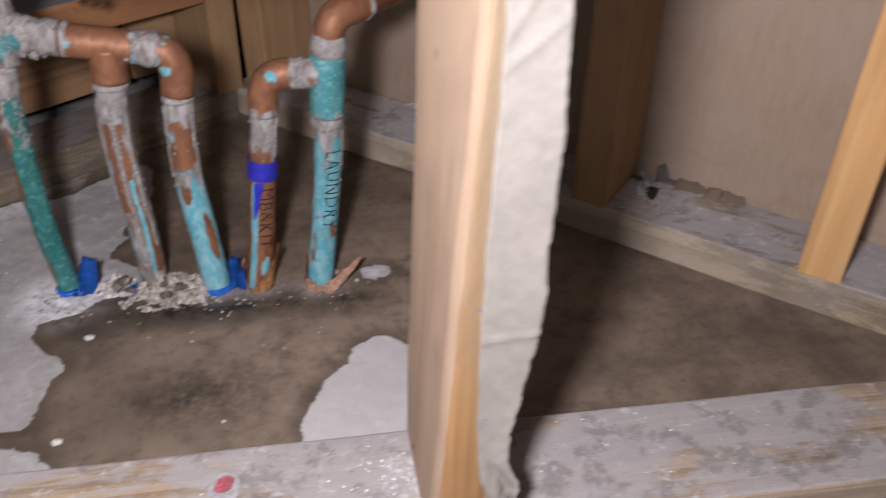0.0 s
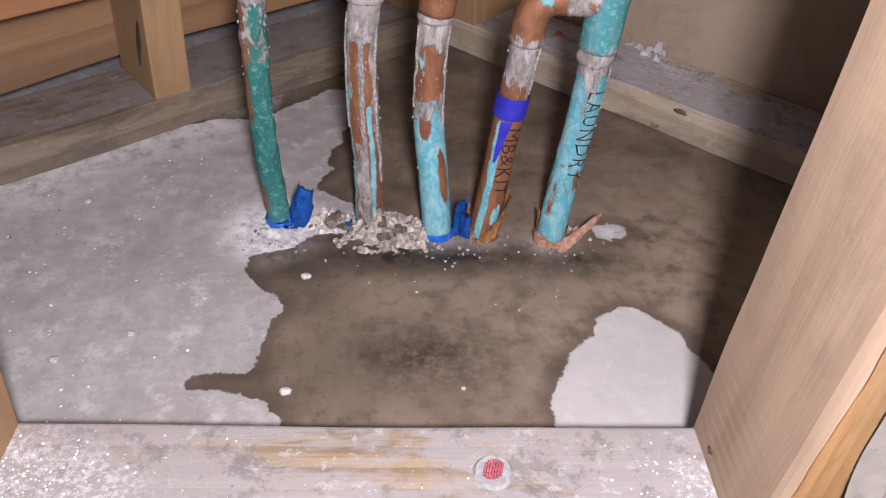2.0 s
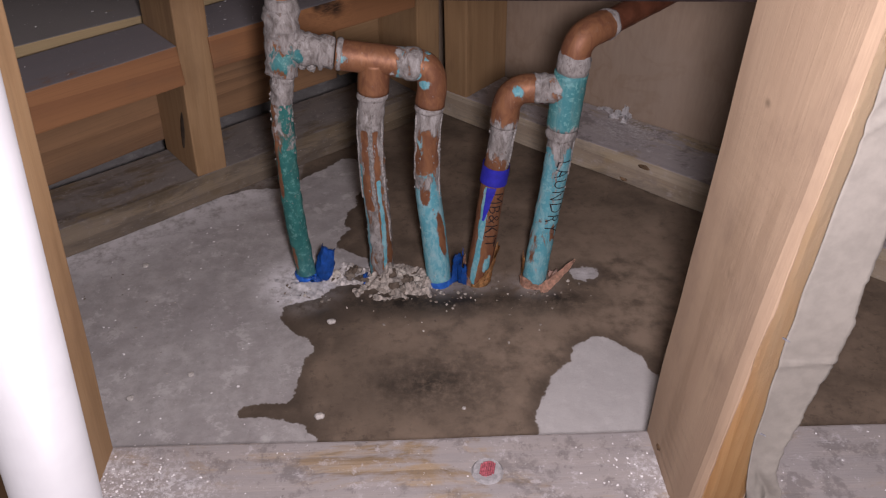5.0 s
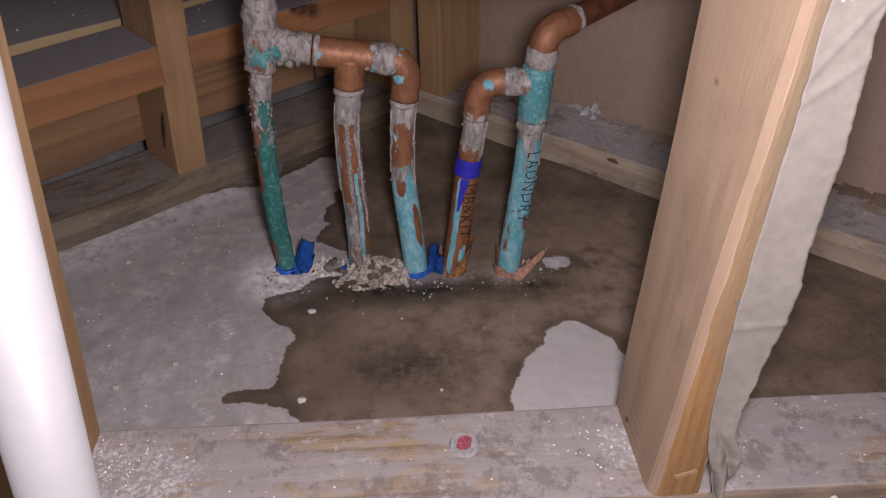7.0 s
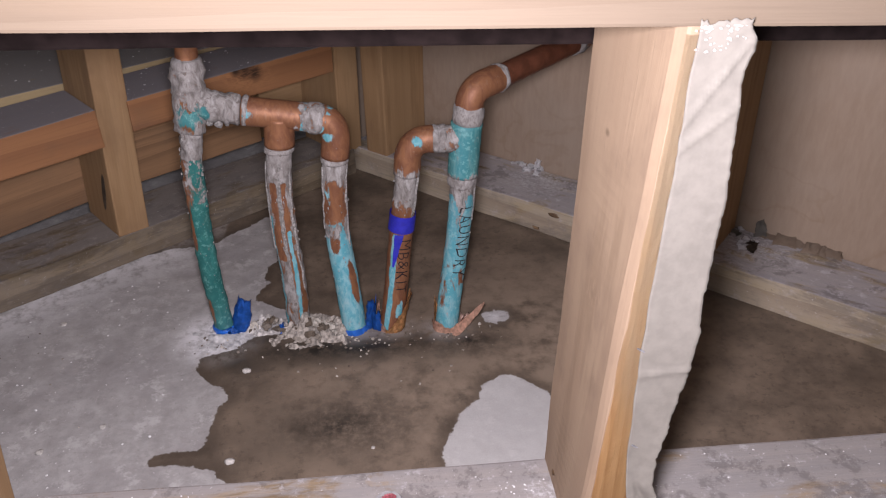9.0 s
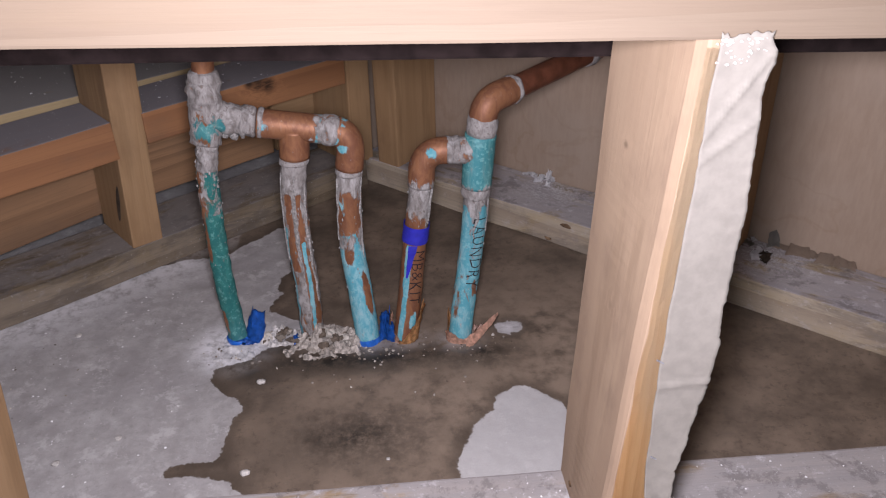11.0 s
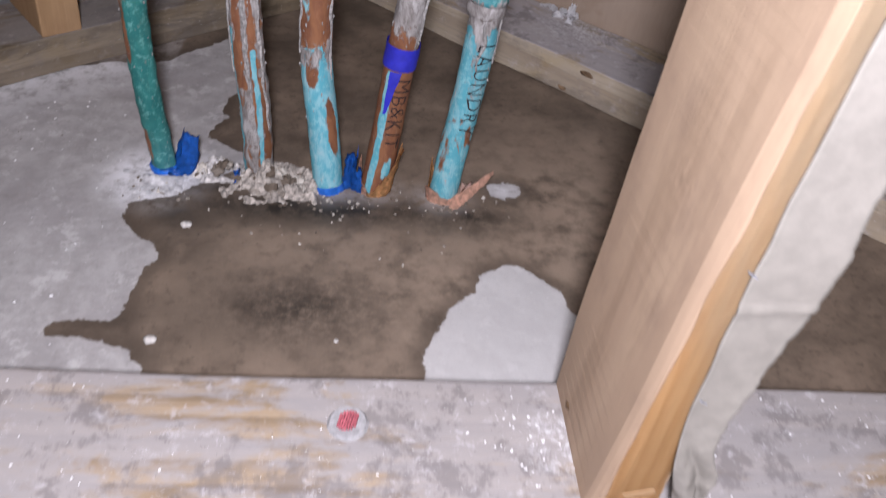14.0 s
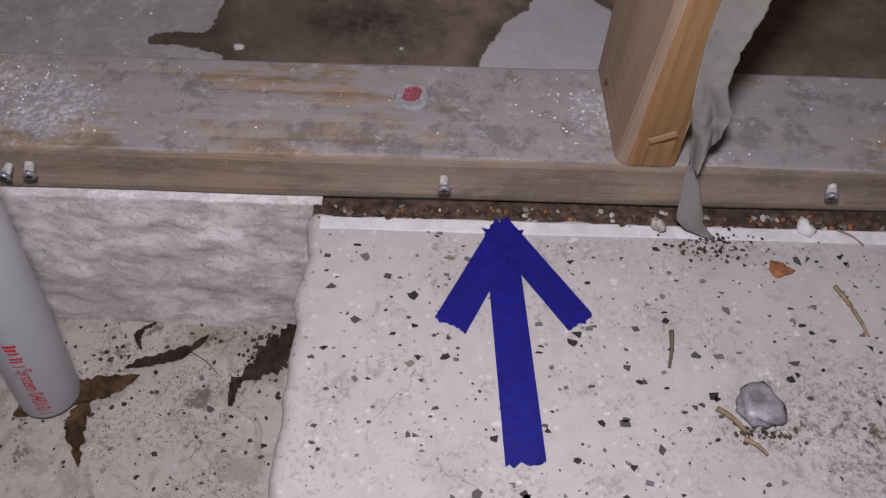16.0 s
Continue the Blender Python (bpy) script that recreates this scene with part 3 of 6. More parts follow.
# ---------------------------------------------------------------- plan
CORNER = Vector((-0.032, 0.611, 0))
LEFT, LEFT_OUT = Vector((-0.788, -0.616, 0)), Vector((-0.616, 0.788, 0))
BACK, BACK_OUT = Vector((0.749, -0.662, 0)), Vector((0.662, 0.749, 0))
TOP = 0.038          # top of the floor plates
LOW = -0.15          # sunken floor
STEP_X = -0.062      # edge of the raised terrazzo
UP = Vector((0, 0, 1))


def on_left(s, d, z):
    return CORNER + LEFT * s + LEFT_OUT * d + UP * z


def on_back(s, d, z):
    return CORNER + BACK * s + BACK_OUT * (d + 0.007) + UP * z


# ---------------------------------------------------------------- slab in the cavity
STAIN = [(-0.2125, 0.064), (-0.207, 0.071), (-0.193, 0.0745), (-0.173, 0.0735), (-0.165, 0.078), (-0.1625, 0.102), (-0.160, 0.126), (-0.151, 0.142), (-0.160, 0.155), (-0.173, 0.163), (-0.191, 0.186), (-0.189, 0.204),
         (-0.163, 0.214), (-0.151, 0.222), (-0.132, 0.236), (-0.104, 0.258), (-0.108, 0.279), (-0.129, 0.292), (-0.144, 0.302), (-0.141, 0.321), (-0.130, 0.334), (-0.139, 0.346), (-0.135, 0.374), (-0.125, 0.382), (-0.130, 0.402),
         (-0.118, 0.420), (-0.127, 0.480), (-0.139, 0.494), (-0.154, 0.490), (-0.166, 0.474), (-0.181, 0.461), (-0.194, 0.451), (-0.205, 0.434), (-0.230, 0.424), (-0.256, 0.424), (-0.285, 0.414), (-0.33, 0.40),
         (-0.05, 0.72), (0.75, 0.1), (0.75, -0.08), (-0.138, -0.08), (-0.138, 0.033), (-0.147, 0.041), (-0.150, 0.048), (-0.169, 0.0535), (-0.189, 0.059), (-0.207, 0.0575)]
ISLAND = [(0.050, 0.034), (0.0465, 0.050), (0.051, 0.061), (0.057, 0.071), (0.066, 0.093), (0.073, 0.102), (0.089, 0.117), (0.094, 0.135), (0.119, 0.148), (0.133, 0.141), (0.150, 0.123), (0.157, 0.118), (0.159, 0.100), (0.169, 0.085), (0.175, 0.04), (0.2, -0.06), (0.046, -0.06)]


def slab():
    bm = bmesh.new()
    nx, ny, x0, x1, y0, y1 = 400, 230, -0.95, 0.80, -0.084, 0.82
    layers = [bm.verts.layers.float.new(k) for k in ("damp", "salt", "pale", "soot", "bleach")]
    bases = [(-0.17, 0.25), (-0.093, 0.25), (-0.031, 0.232), (0.007, 0.234), (0.066, 0.228)]
    rows = []
    for j in range(ny + 1):
        row = []
        for i in range(nx + 1):
            x, y = x0 + (x1 - x0) * i / nx, y0 + (y1 - y0) * j / ny
            z = 0.0012 * noise.fractal(Vector((x * 14, y * 14, 0)), 1.0, 2.0, 4)
            v = bm.verts.new((x, y, z))
            w = inside((x, y), STAIN)
            if w > -0.05:
                w = min(w, -inside((x, y), ISLAND))
                w = min(w, math.hypot((x - 0.1215) / 1.3, y - 0.244) - 0.0115 - 0.006 * noise.noise(Vector((x * 90, y * 90, 4))))
            v[layers[0]] = max(-0.05, min(0.2, w))
            near = min(math.hypot(x - a, (y - b) * 1.3) for a, b in bases)
            first = math.hypot(x + 0.175, y - 0.24)
            wall = abs((Vector((x, y, 0)) - CORNER).dot(LEFT_OUT))
            v[layers[1]] = max(1.2 * max(0, 1 - first / 0.06), 0.75 * max(0, 1 - near / 0.04), 0.5 * max(0, 1 - math.hypot((x - 0.1215) / 1.3, y - 0.244) / 0.022), 0.55 * max(0, 1 - wall / 0.09) if x < -0.2 else 0.0)
            if inside((x, y), ISLAND) > 0 and x > 0.03:
                v[layers[4]] = 1.0
            v[layers[2]] = max(max(0, 1 - math.hypot((x - 0.03) / 0.17, (y - 0.11) / 0.1)) ** 0.5, 1.0 * max(0, 1 - math.hypot((x - 0.19) / 0.2, (y - 0.2) / 0.17)) ** 0.5)
            v[layers[3]] = max(0.95 * max(0, 1 - math.hypot((x + 0.042) / 0.12, (y - 0.092) / 0.062)) ** 1.1, 1.3 * max(0, 1 - math.hypot((x + 0.04) / 0.21, (y - 0.207) / 0.034)), 0.9 * max(0, 1 - math.hypot((x + 0.15) / 0.05, (y - 0.195) / 0.03)), 1.1 * max(0, 1 - math.hypot((x - 0.085) / 0.075, (y - 0.205) / 0.034)), 1.2 * max(0, 1 - math.hypot((x + 0.122) / 0.04, (y - 0.226) / 0.02)))
            row.append(v)
        rows.append(row)
    for a, b in zip(rows, rows[1:]):
        for k in range(nx):
            bm.faces.new((a[k], a[k + 1], b[k + 1], b[k]))
    # thickness of the slab
    ring = bmesh.ops.extrude_edge_only(bm, edges=[e for e in bm.edges if e.is_boundary])
    for v in (g for g in ring["geom"] if isinstance(g, bmesh.types.BMVert)):
        v.co.z = -0.02
    thing("floor", bm, SLAB, "grey concrete slab with a large dark wet stain", "floor", smooth=True, kind="structure")


slab()

# ---------------------------------------------------------------- raised terrazzo, step and sunken floor
def bumpy_box(x0, x1, y0, y1, z0, z1, nx, nz, amount, face_y):
    """A block whose face at face_y is broken and uneven."""
    bm = bmesh.new()
    rows = []
    for j in range(nz + 1):
        rows.append([])
        for i in range(nx + 1):
            x, z = x0 + (x1 - x0) * i / nx, z0 + (z1 - z0) * j / nz
            n = noise.fractal(Vector((x * 22, z * 30, 3)), 0.8, 2.0, 7)
            lean = (z1 - z) * 0.06
            rows[-1].append(bm.verts.new((x, face_y + amount * n - lean, z)))
    for a, b in zip(rows, rows[1:]):
        for k in range(nx):
            bm.faces.new((a[k], a[k + 1], b[k + 1], b[k]))
    top = [bm.verts.new((v.co.x, y1, z1)) for v in rows[-1]]
    for k in range(nx):
        bm.faces.new((rows[-1][k], rows[-1][k + 1], top[k + 1], top[k]))
    return bm


thing("trim", bumpy_box(-1.6, STEP_X + 0.004, -0.2, -0.02, LOW - 0.01, -0.004, 420, 60, 0.0028, -0.093), RISER,
      "rough broken concrete riser below the floor plate", "step riser", smooth=True, kind="structure")


def terrazzo_block():
    bm = bmesh.new()
    layer = bm.verts.layers.float.new("grime")
    nx, ny = 120, 110
    x0, x1, y0, y1, z = STEP_X, 2.0, -2.2, -0.102, -0.006
    rows = []
    for j in range(ny + 1):
        y = y1 + (y0 - y1) * (j / ny) ** 2.2
        row = []
        for i in range(-7, nx + 1):
            wob = 0.0045 * noise.fractal(Vector((y * 34, 1, 2)), 0.8, 2.0, 6) + 0.0012 * noise.noise(Vector((y * 210, 4, 2)))
            if i < 0:     # rounded and battered left edge
                a = math.pi / 2 * (-i) / 7
                x = STEP_X + wob + 0.009 * (1 - math.sin(a)) - 0.004
                zz = z - 0.009 * (1 - math.cos(a))
            else:
                x, zz = STEP_X + wob * max(0, 1 - i / 12) + 0.005 + (x1 - STEP_X) * (i / nx) ** 2.0, z
            edge = 0.0025 * noise.fractal(Vector((x * 40, 5, 2)), 1.0, 2.0, 4) if j == 0 else 0
            row.append(bm.verts.new((x, y + edge, zz)))
        a = bm.verts.new((row[0].co.x - 0.001, row[0].co.y, LOW - 0.01))
        rows.append([a] + row)
    for a, b in zip(rows, rows[1:]):
        for k in range(len(a) - 1):
            bm.faces.new((a[k], a[k + 1], b[k + 1], b[k]))
    back = [bm.verts.new((v.co.x, v.co.y + 0.0004, -0.05)) for v in rows[0]]
    for k in range(1, len(back) - 1):
        bm.faces.new((rows[0][k], rows[0][k + 1], back[k + 1], back[k]))
    for v in bm.verts:
        x, y = v.co.x, v.co.y
        v[layer] = max(0, 1.25 - math.hypot((x - 0.29) / 0.10, (y + 0.245) / 0.048)) + 0.9 * max(0, 1 - math.hypot((x - 0.2) / 0.05, (y + 0.118) / 0.018)) + 0.7 * max(0, 1 - math.hypot((x - 0.2) / 0.03, (y + 0.245) / 0.015)) + 0.5 * max(0, 1 - math.hypot((x - 0.1) / 0.06, (y + 0.125) / 0.02))
    bmesh.ops.recalc_face_normals(bm, faces=list(bm.faces))
    ob = thing("pavement", bm, TERRAZZO, "cream terrazzo step with dark stone chips", "terrazzo step", smooth=True, kind="structure")
    return ob


terrazzo_block()


def chips(count, area, z, seed, small=1.0):
    """Flat angular stone chips set in the terrazzo, a hair proud."""
    r = random.Random(seed)
    verts, faces = [], []
    for _ in range(count):
        x, y = r.uniform(area[0], area[1]), r.uniform(area[2], area[3])
        n, size, a0 = r.choice((3, 4, 4, 5, 5, 6)), small * r.choice((0.0007, 0.0010, 0.0014, 0.0018, 0.0021, 0.0026, 0.0034)), r.uniform(0, 6.3)
        st = r.uniform(0.55, 1.0)
        base = len(verts)
        for k in range(n):
            a = a0 + 2 * math.pi * k / n + r.uniform(-0.42, 0.42)
            d = size * r.uniform(0.55, 1.35)
            verts.append((x + d * math.cos(a), y + d * st * math.sin(a), z + 0.00035))
        faces.append(tuple(range(base, base + n)))
    bm = bmesh.new()
    vs = [bm.verts.new(v) for v in verts]
    for f in faces:
        bm.faces.new([vs[i] for i in f])
    return bm


thing("terrazzo_chip", chips(1750, (STEP_X + 0.008, 0.62, -0.62, -0.108), -0.006, 11), CHIP, "dark and white angular stone chips in the terrazzo", "stone chips", kind="stuff")
thing("terrazzo_chip", chips(800, (-0.75, STEP_X - 0.01, -0.6, -0.112), LOW, 12, 0.9), CHIP, "small dark chips in the dirty sunken terrazzo", "stone chips", kind="stuff")


def sunken_floor():
    bm = bmesh.new()
    nx, ny = 60, 50
    rows = []
    for j in range(ny + 1):
        rows.append([])
        for i in range(nx + 1):
            x, y = -2.0 + (2.0 + STEP_X + 0.004) * i / nx, -2.2 + 2.13 * j / ny
            rows[-1].append(bm.verts.new((x, y, LOW + 0.0008 * noise.noise(Vector((x * 20, y * 20, 0))))))
    for a, b in zip(rows, rows[1:]):
        for k in range(nx):
            bm.faces.new((a[k], a[k + 1], b[k + 1], b[k]))
    thing("ground", bm, TERRAZZO_LOW, "dirt-smeared cream terrazzo of the sunken floor", "floor", smooth=True, kind="structure")


sunken_floor()

# white grout lip and dark crumbling mortar between plate and terrazzo
thing("trim", lumber_bm(1.9, 0.0105, 0.006, 0.0012, 0.001, 160), GROUT, "thin white grout lip along the terrazzo edge", "grout", pose(STEP_X + 0.004, -0.1080, -0.0084), kind="structure")


def mortar():
    r = random.Random(6)
    bits = [moved(lumber_bm(1.95, 0.04, 0.012, 0.004, 0.001, 150), pose(STEP_X - 0.002, -0.083, -0.0135))]
    for _ in range(240):
        x = r.uniform(STEP_X, 0.5)
        bits.append(moved(lump_bm(r.uniform(0.0012, 0.0038), r.random() * 90, 1), pose(x, r.uniform(-0.104, -0.092), -0.0075)))
    return join(bits)


thing("mortar_bed", mortar(), DIRT, "dark crumbling mortar and dirt below the plate", "mortar", kind="stuff")


def mortar_crumbs(seed, count, size):
    r = random.Random(seed)
    return join([moved(lump_bm(size * r.uniform(0.3, 1.0), r.random() * 90, 1, 0.6, 0.9), pose(r.uniform(STEP_X, 0.5), r.uniform(-0.104, -0.090), -0.0072, r.uniform(0, 50), 0, r.uniform(0, 360))) for _ in range(count)])


thing("mortar_crumbs", mortar_crumbs(31, 110, 0.0028), RUBBLE_BITS, "pale and brown crumbs lying in the mortar joint", "crumbs", kind="stuff")
thing("mortar_crumbs", mortar_crumbs(32, 90, 0.0022), CRUMB, "rusty brown crumbs lying in the mortar joint", "crumbs", kind="stuff")

# ---------------------------------------------------------------- room behind the camera
for name, b in (("wall_south", (-2.1, 2.1, -2.3, -2.2, LOW, 2.4)), ("wall_west", (-2.1, -2.0, -2.2, 1.6, LOW, 2.4)), ("wall_east", (2.0, 2.1, -2.2, 1.6, LOW, 2.4)), ("wall_north", (-2.1, 2.1, 1.6, 1.7, LOW, 2.4))):
    thing(name, box_bm(*b, 0), PAINT, "plain painted wall of the room", "wall", kind="structure")
thing("ceiling", box_bm(-2.1, 2.1, -2.3, 1.7, 2.4, 2.5, 0), PAINT, "plain painted ceiling", "ceiling", kind="structure")

# ---------------------------------------------------------------- plates
def plate(name, a, b, w, t, material, label, up=UP, wear=0.0012, cuts=60):
    m = along(a, b, up)
    return thing(name, lumber_bm((Vector(b) - Vector(a)).length, w, t, wear, 0.0022, cuts), material, label, "floor plate", m)


plate("floor_plate", (-0.86, -0.0445, TOP / 2 - 0.001), (0.80, -0.0445, TOP / 2 - 0.001), 0.089, 0.040, PLATE, "weathered pine floor plate covered with pale plaster dust")
plate("floor_plate", on_left(-0.0, 0.0445, 0.019), on_left(1.1, 0.0445, 0.019), 0.089, 0.038, PLATE_OLD, "damp dark wooden floor plate under the stud wall", wear=0.002)
back_plate = plate("floor_plate", on_back(-0.02, 0.0445, 0.0188), on_back(1.02, 0.0445, 0.0188), 0.089, 0.038, PLATE_BACK, "pale wooden floor plate with dust and peeling flakes on top", wear=0.002)

for s, z, size in ((0.326, 0.0325, 0.0055), (0.302, 0.006, 0.004)):
    part("knot", moved(lump_bm(size * 0.8, s * 31, 2, 0.05, 0.6), Matrix.Diagonal((1.6, 0.7, 1, 1))), KNOT, back_plate, "dark brown knot", along(on_back(s, -0.0012, z), on_back(s + 0.1, -0.0012, z), -BACK_OUT), smooth=True)

# ---------------------------------------------------------------- front wall
def stud(a, b, front, material, label, w=0.089, t=0.038, group="studs", wear=0.001):
    """An upright piece from a to b; front is the way of its wide dimension."""
    m = along(a, b, Vector(front).cross(Vector(b) - Vector(a)))
    return thing("wall_stud", lumber_bm((Vector(b) - Vector(a)).length, w, t, wear, 0.0022, 24), material, label, "wall stud", m, group=group)


BEAM_Z = 0.4165


def front_stud():
    """The stud with a waned front edge, a fresh split face, a dark knot and staples."""
    a, b = Vector((0.1462, -0.0445, TOP - 0.001)), Vector((0.1588, -0.0445, BEAM_Z + 0.0015))
    m = along(a, b, Vector((0, 1, 0)).cross(b - a))
    ln = (b - a).length
    bm = bmesh.new()
    bmesh.ops.create_cube(bm, size=1)
    for v in bm.verts:
        v.co = Vector(((v.co.x + 0.5) * ln, v.co.y * 0.089, v.co.z * 0.038))
    inv = m.inverted()
    corner = inv @ (a.lerp(b, 0.5) + Vector((-0.019, -0.0445, 0)))
    long_edges = [e for e in bm.edges if abs((e.verts[0].co - e.verts[1].co).x) > 0.5 * ln]
    long_edges.sort(key=lambda e: ((e.verts[0].co + e.verts[1].co) / 2 - corner).length)
    bmesh.ops.bevel(bm, geom=[long_edges[0]], offset=0.0075, segments=3, affect="EDGES", profile=0.5)
    for i in range(1, 40):
        bmesh.ops.bisect_plane(bm, geom=list(bm.verts) + list(bm.edges) + list(bm.faces), plane_co=(ln * i / 40, 0, 0), plane_no=(1, 0, 0))
    for v in bm.verts:
        n = noise.noise_vector(Vector((v.co.x * 14, v.co.y * 25, v.co.z * 25)))
        v.co += Vector((0, n.y, n.z)) * 0.0013
    for v in bm.verts:     # the wane widens towards the top
        p = m @ v.co
        near_front = max(0, min(1, (-p.y - 0.035) / 0.05))
        near_left = max(0, min(1, 1 - (v.co - corner).z / -0.03)) if corner.z > 0 else max(0, min(1, 1 - (v.co - corner).z / 0.03))
        k = near_front ** 1.5 * near_left * (0.003 + 0.0145 * max(0, (p.z - TOP) / 0.38) ** 0.7)
        v.co = inv @ (p + Vector((k, 0, 0)))
    ob = thing("wall_stud", bm, STUD, "bare tan pine stud with torn wallboard paper on its face", "wall stud", m, group="studs")
    face = bmesh.new()
    rows = []
    for k in range(76):
        z = TOP + 0.001 + (BEAM_Z - TOP - 0.006) * k / 75
        t = (z - TOP) / 0.38
        x0 = 0.1365 + 0.0225 * t + 0.001 * noise.fractal(Vector((z * 26, 0, 4)), 1.0, 2.0, 5)
        x1 = 0.1672
        rows.append([face.verts.new((x0 + (x1 - x0) * i / 6, -0.0893 - 0.0012 * (i not in (0, 6)) - 0.0006 * noise.noise(Vector((i, z * 60, 2))), z)) for i in range(7)])
    for p, q in zip(rows, rows[1:]):
        for i in range(6):
            face.faces.new((p[i], p[i + 1], q[i + 1], q[i]))
    bmesh.ops.solidify(face, geom=list(face.faces), thickness=0.003)
    turn = along((0.15, -0.09, TOP), (0.15, -0.09, 1), (0, -1, 0))
    moved(face, turn.inverted())
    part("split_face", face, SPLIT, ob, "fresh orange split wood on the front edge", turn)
    knot = lump_bm(0.005, 3.3, 2, 0.35, 0.5)
    part("knot", knot, LEAF, ob, "small dark knot", along((0.1302, -0.025, 0.048), (0.1302, -0.02, 0.06), (-1, 0, 0)), smooth=True)
    for z, x in ((0.142, 0.1655), (0.222, 0.1600)):
        part("staple", box_bm(-0.006, 0.006, -0.0006, 0.0006, -0.0004, 0.0006, 0.0003), ZINC, ob, "bent steel staple", pose(x, -0.0928, z, 0, 35, 10))
    for at, to, w in (((0.146, -0.0925, 0.062), (0.160, -0.0945, 0.071), 0.004),):
        splinter = lumber_bm((Vector(to) - Vector(at)).length, w, 0.0012, 0.0012, 0.0003, 8)
        part("splinter", splinter, STUD_DARK, ob, "loose wood splinter", along(at, to, (0, -1, 0)))


front_stud()
stud((-0.3085, -0.0445, TOP - 0.001), (-0.2685, -0.0445, BEAM_Z), (0, 1, 0), STUD_DARK, "brown pine stud beside the white pipe")
thing("header_beam", lumber_bm(2.0, 0.092, 0.13, 0.0008, 0.002, 50), BEAM, "pale planed pine rail across the opening", "rail", along((-0.95, -0.0445, BEAM_Z + 0.0983), (1.05, -0.0445, BEAM_Z + 0.0353), UP))

# the near-black, glossless colour paints the rail's shadow onto this board
thing("rail_backer", lumber_bm(1.9, 0.036, 0.15, 0.0008, 0.002, 30), plain("shaded_backer", (0.012, 0.008, 0.008), 0.95, 0.4, 60, spec=0.05), "wooden board behind the pale rail, coloured near-black as if in its shadow", "rail", along((-0.9, 0.0225, 0.4845), (1.0, 0.0225, 0.4265), UP))

# ---------------------------------------------------------------- left wall
LEFT_STUDS = [(0.333, STUD_DARK), (0.004, STUD_DARK), (0.74, STUD_DARK)]
for s, mat in LEFT_STUDS:
    lean = 0.076 if s == 0.333 else 0.018
    stud(on_left(s, 0.046, TOP - 0.002), on_left(s - lean, 0.046, 1.2), LEFT_OUT, mat, "bare pine stud standing on the damp floor plate")


def rail(s0, s1, d, z, w, t, material, label, name="wall_block", lift=0.0):
    m = along(on_left(s0, d, z), on_left(s1, d, z + lift), UP)
    return thing(name, lumber_bm(s1 - s0, w, t, 0.0012, 0.002, 30), material, label, "blocking", m)


rail(0.024, 0.3062, 0.0445, 0.179, 0.089, 0.038, BLOCK_KNOT, "reddish fir block between studs, dusty on top")
rail(0.3415, 0.72, 0.0445, 0.1745, 0.089, 0.045, BLOCK, "reddish fir block between studs, dusty on top", lift=-0.007)
rail(0.095, 0.335, 0.105, 0.106, 0.026, 0.108, BOARD, "rough sawn fir board behind the studs", "backing_board")
rail(0.336, 0.72, 0.105, 0.103, 0.026, 0.106, BOARD, "rough sawn fir board behind the studs", "backing_board", lift=-0.022)
rail(0.0, 0.09, 0.105, 0.106, 0.024, 0.108, STUD_DARK, "short pale board behind the corner studs", "backing_board")
rail(0.0, 0.9, 0.240, 0.173, 0.24, 0.038, wood("pale_fir_dusty", (0.36, 0.27, 0.15), (0.26, 0.18, 0.09), 60, dust=1.3, dust_color=(0.24, 0.235, 0.25)), "dusty fir rail of the wall behind", lift=0.006)
# added backdrop; its dark colour stands for the unlit depth behind the rails
thing("wall_left", moved(box_bm(-0.4, 1.2, 0, 0.02, LOW, 2.4, 0), along(on_left(0, 0.37, 0), on_left(1, 0.37, 0), UP)), DARK_VOID, "added dark backdrop for the unlit space behind the open stud wall", "wall", kind="structure")

# ---------------------------------------------------------------- back wall
for s, mat in ((0.036, STUD_DARK), (0.502, STUD_DARK), (0.735, STUD_EDGE)):
    lean = -0.010 if s > 0.6 else 0.0
    stud(on_back(s, 0.0445, TOP - 0.002), on_back(s + lean, 0.0445, 1.2), BACK_OUT, mat, "bare pine stud against the brown wallboard")


left_stud = next(o for o in bpy.data.objects if o.name.startswith("wall_stud") and (o.location - on_left(0.333, 0.046, TOP - 0.002)).length < 0.01)
for d, z, size, tall in ((0.022, 0.090, 0.0048, 5.5),):
    p = on_left(0.333 + 0.0200 - 0.0655 * (z - TOP), d, z)
    part("knot", moved(lump_bm(size, d * 90, 3, 0.12, 0.12), Matrix.Diagonal((tall, 1, 1, 1))), LEAF_DARK, left_stud, "long dark knot", along(p, p + UP * 0.05 - LEFT * 0.0033 - LEFT_OUT * 0.012, LEFT), smooth=True)
part("red_mark", moved(lump_bm(0.0062, 2.2, 2, 0.05, 0.8), Matrix.Diagonal((1.2, 0.8, 1, 1))), RED, back_plate, "small red crayon mark", along(on_back(0.140, 0.052, TOP + 0.0005), on_back(0.24, 0.052, TOP + 0.0005), UP), smooth=True)


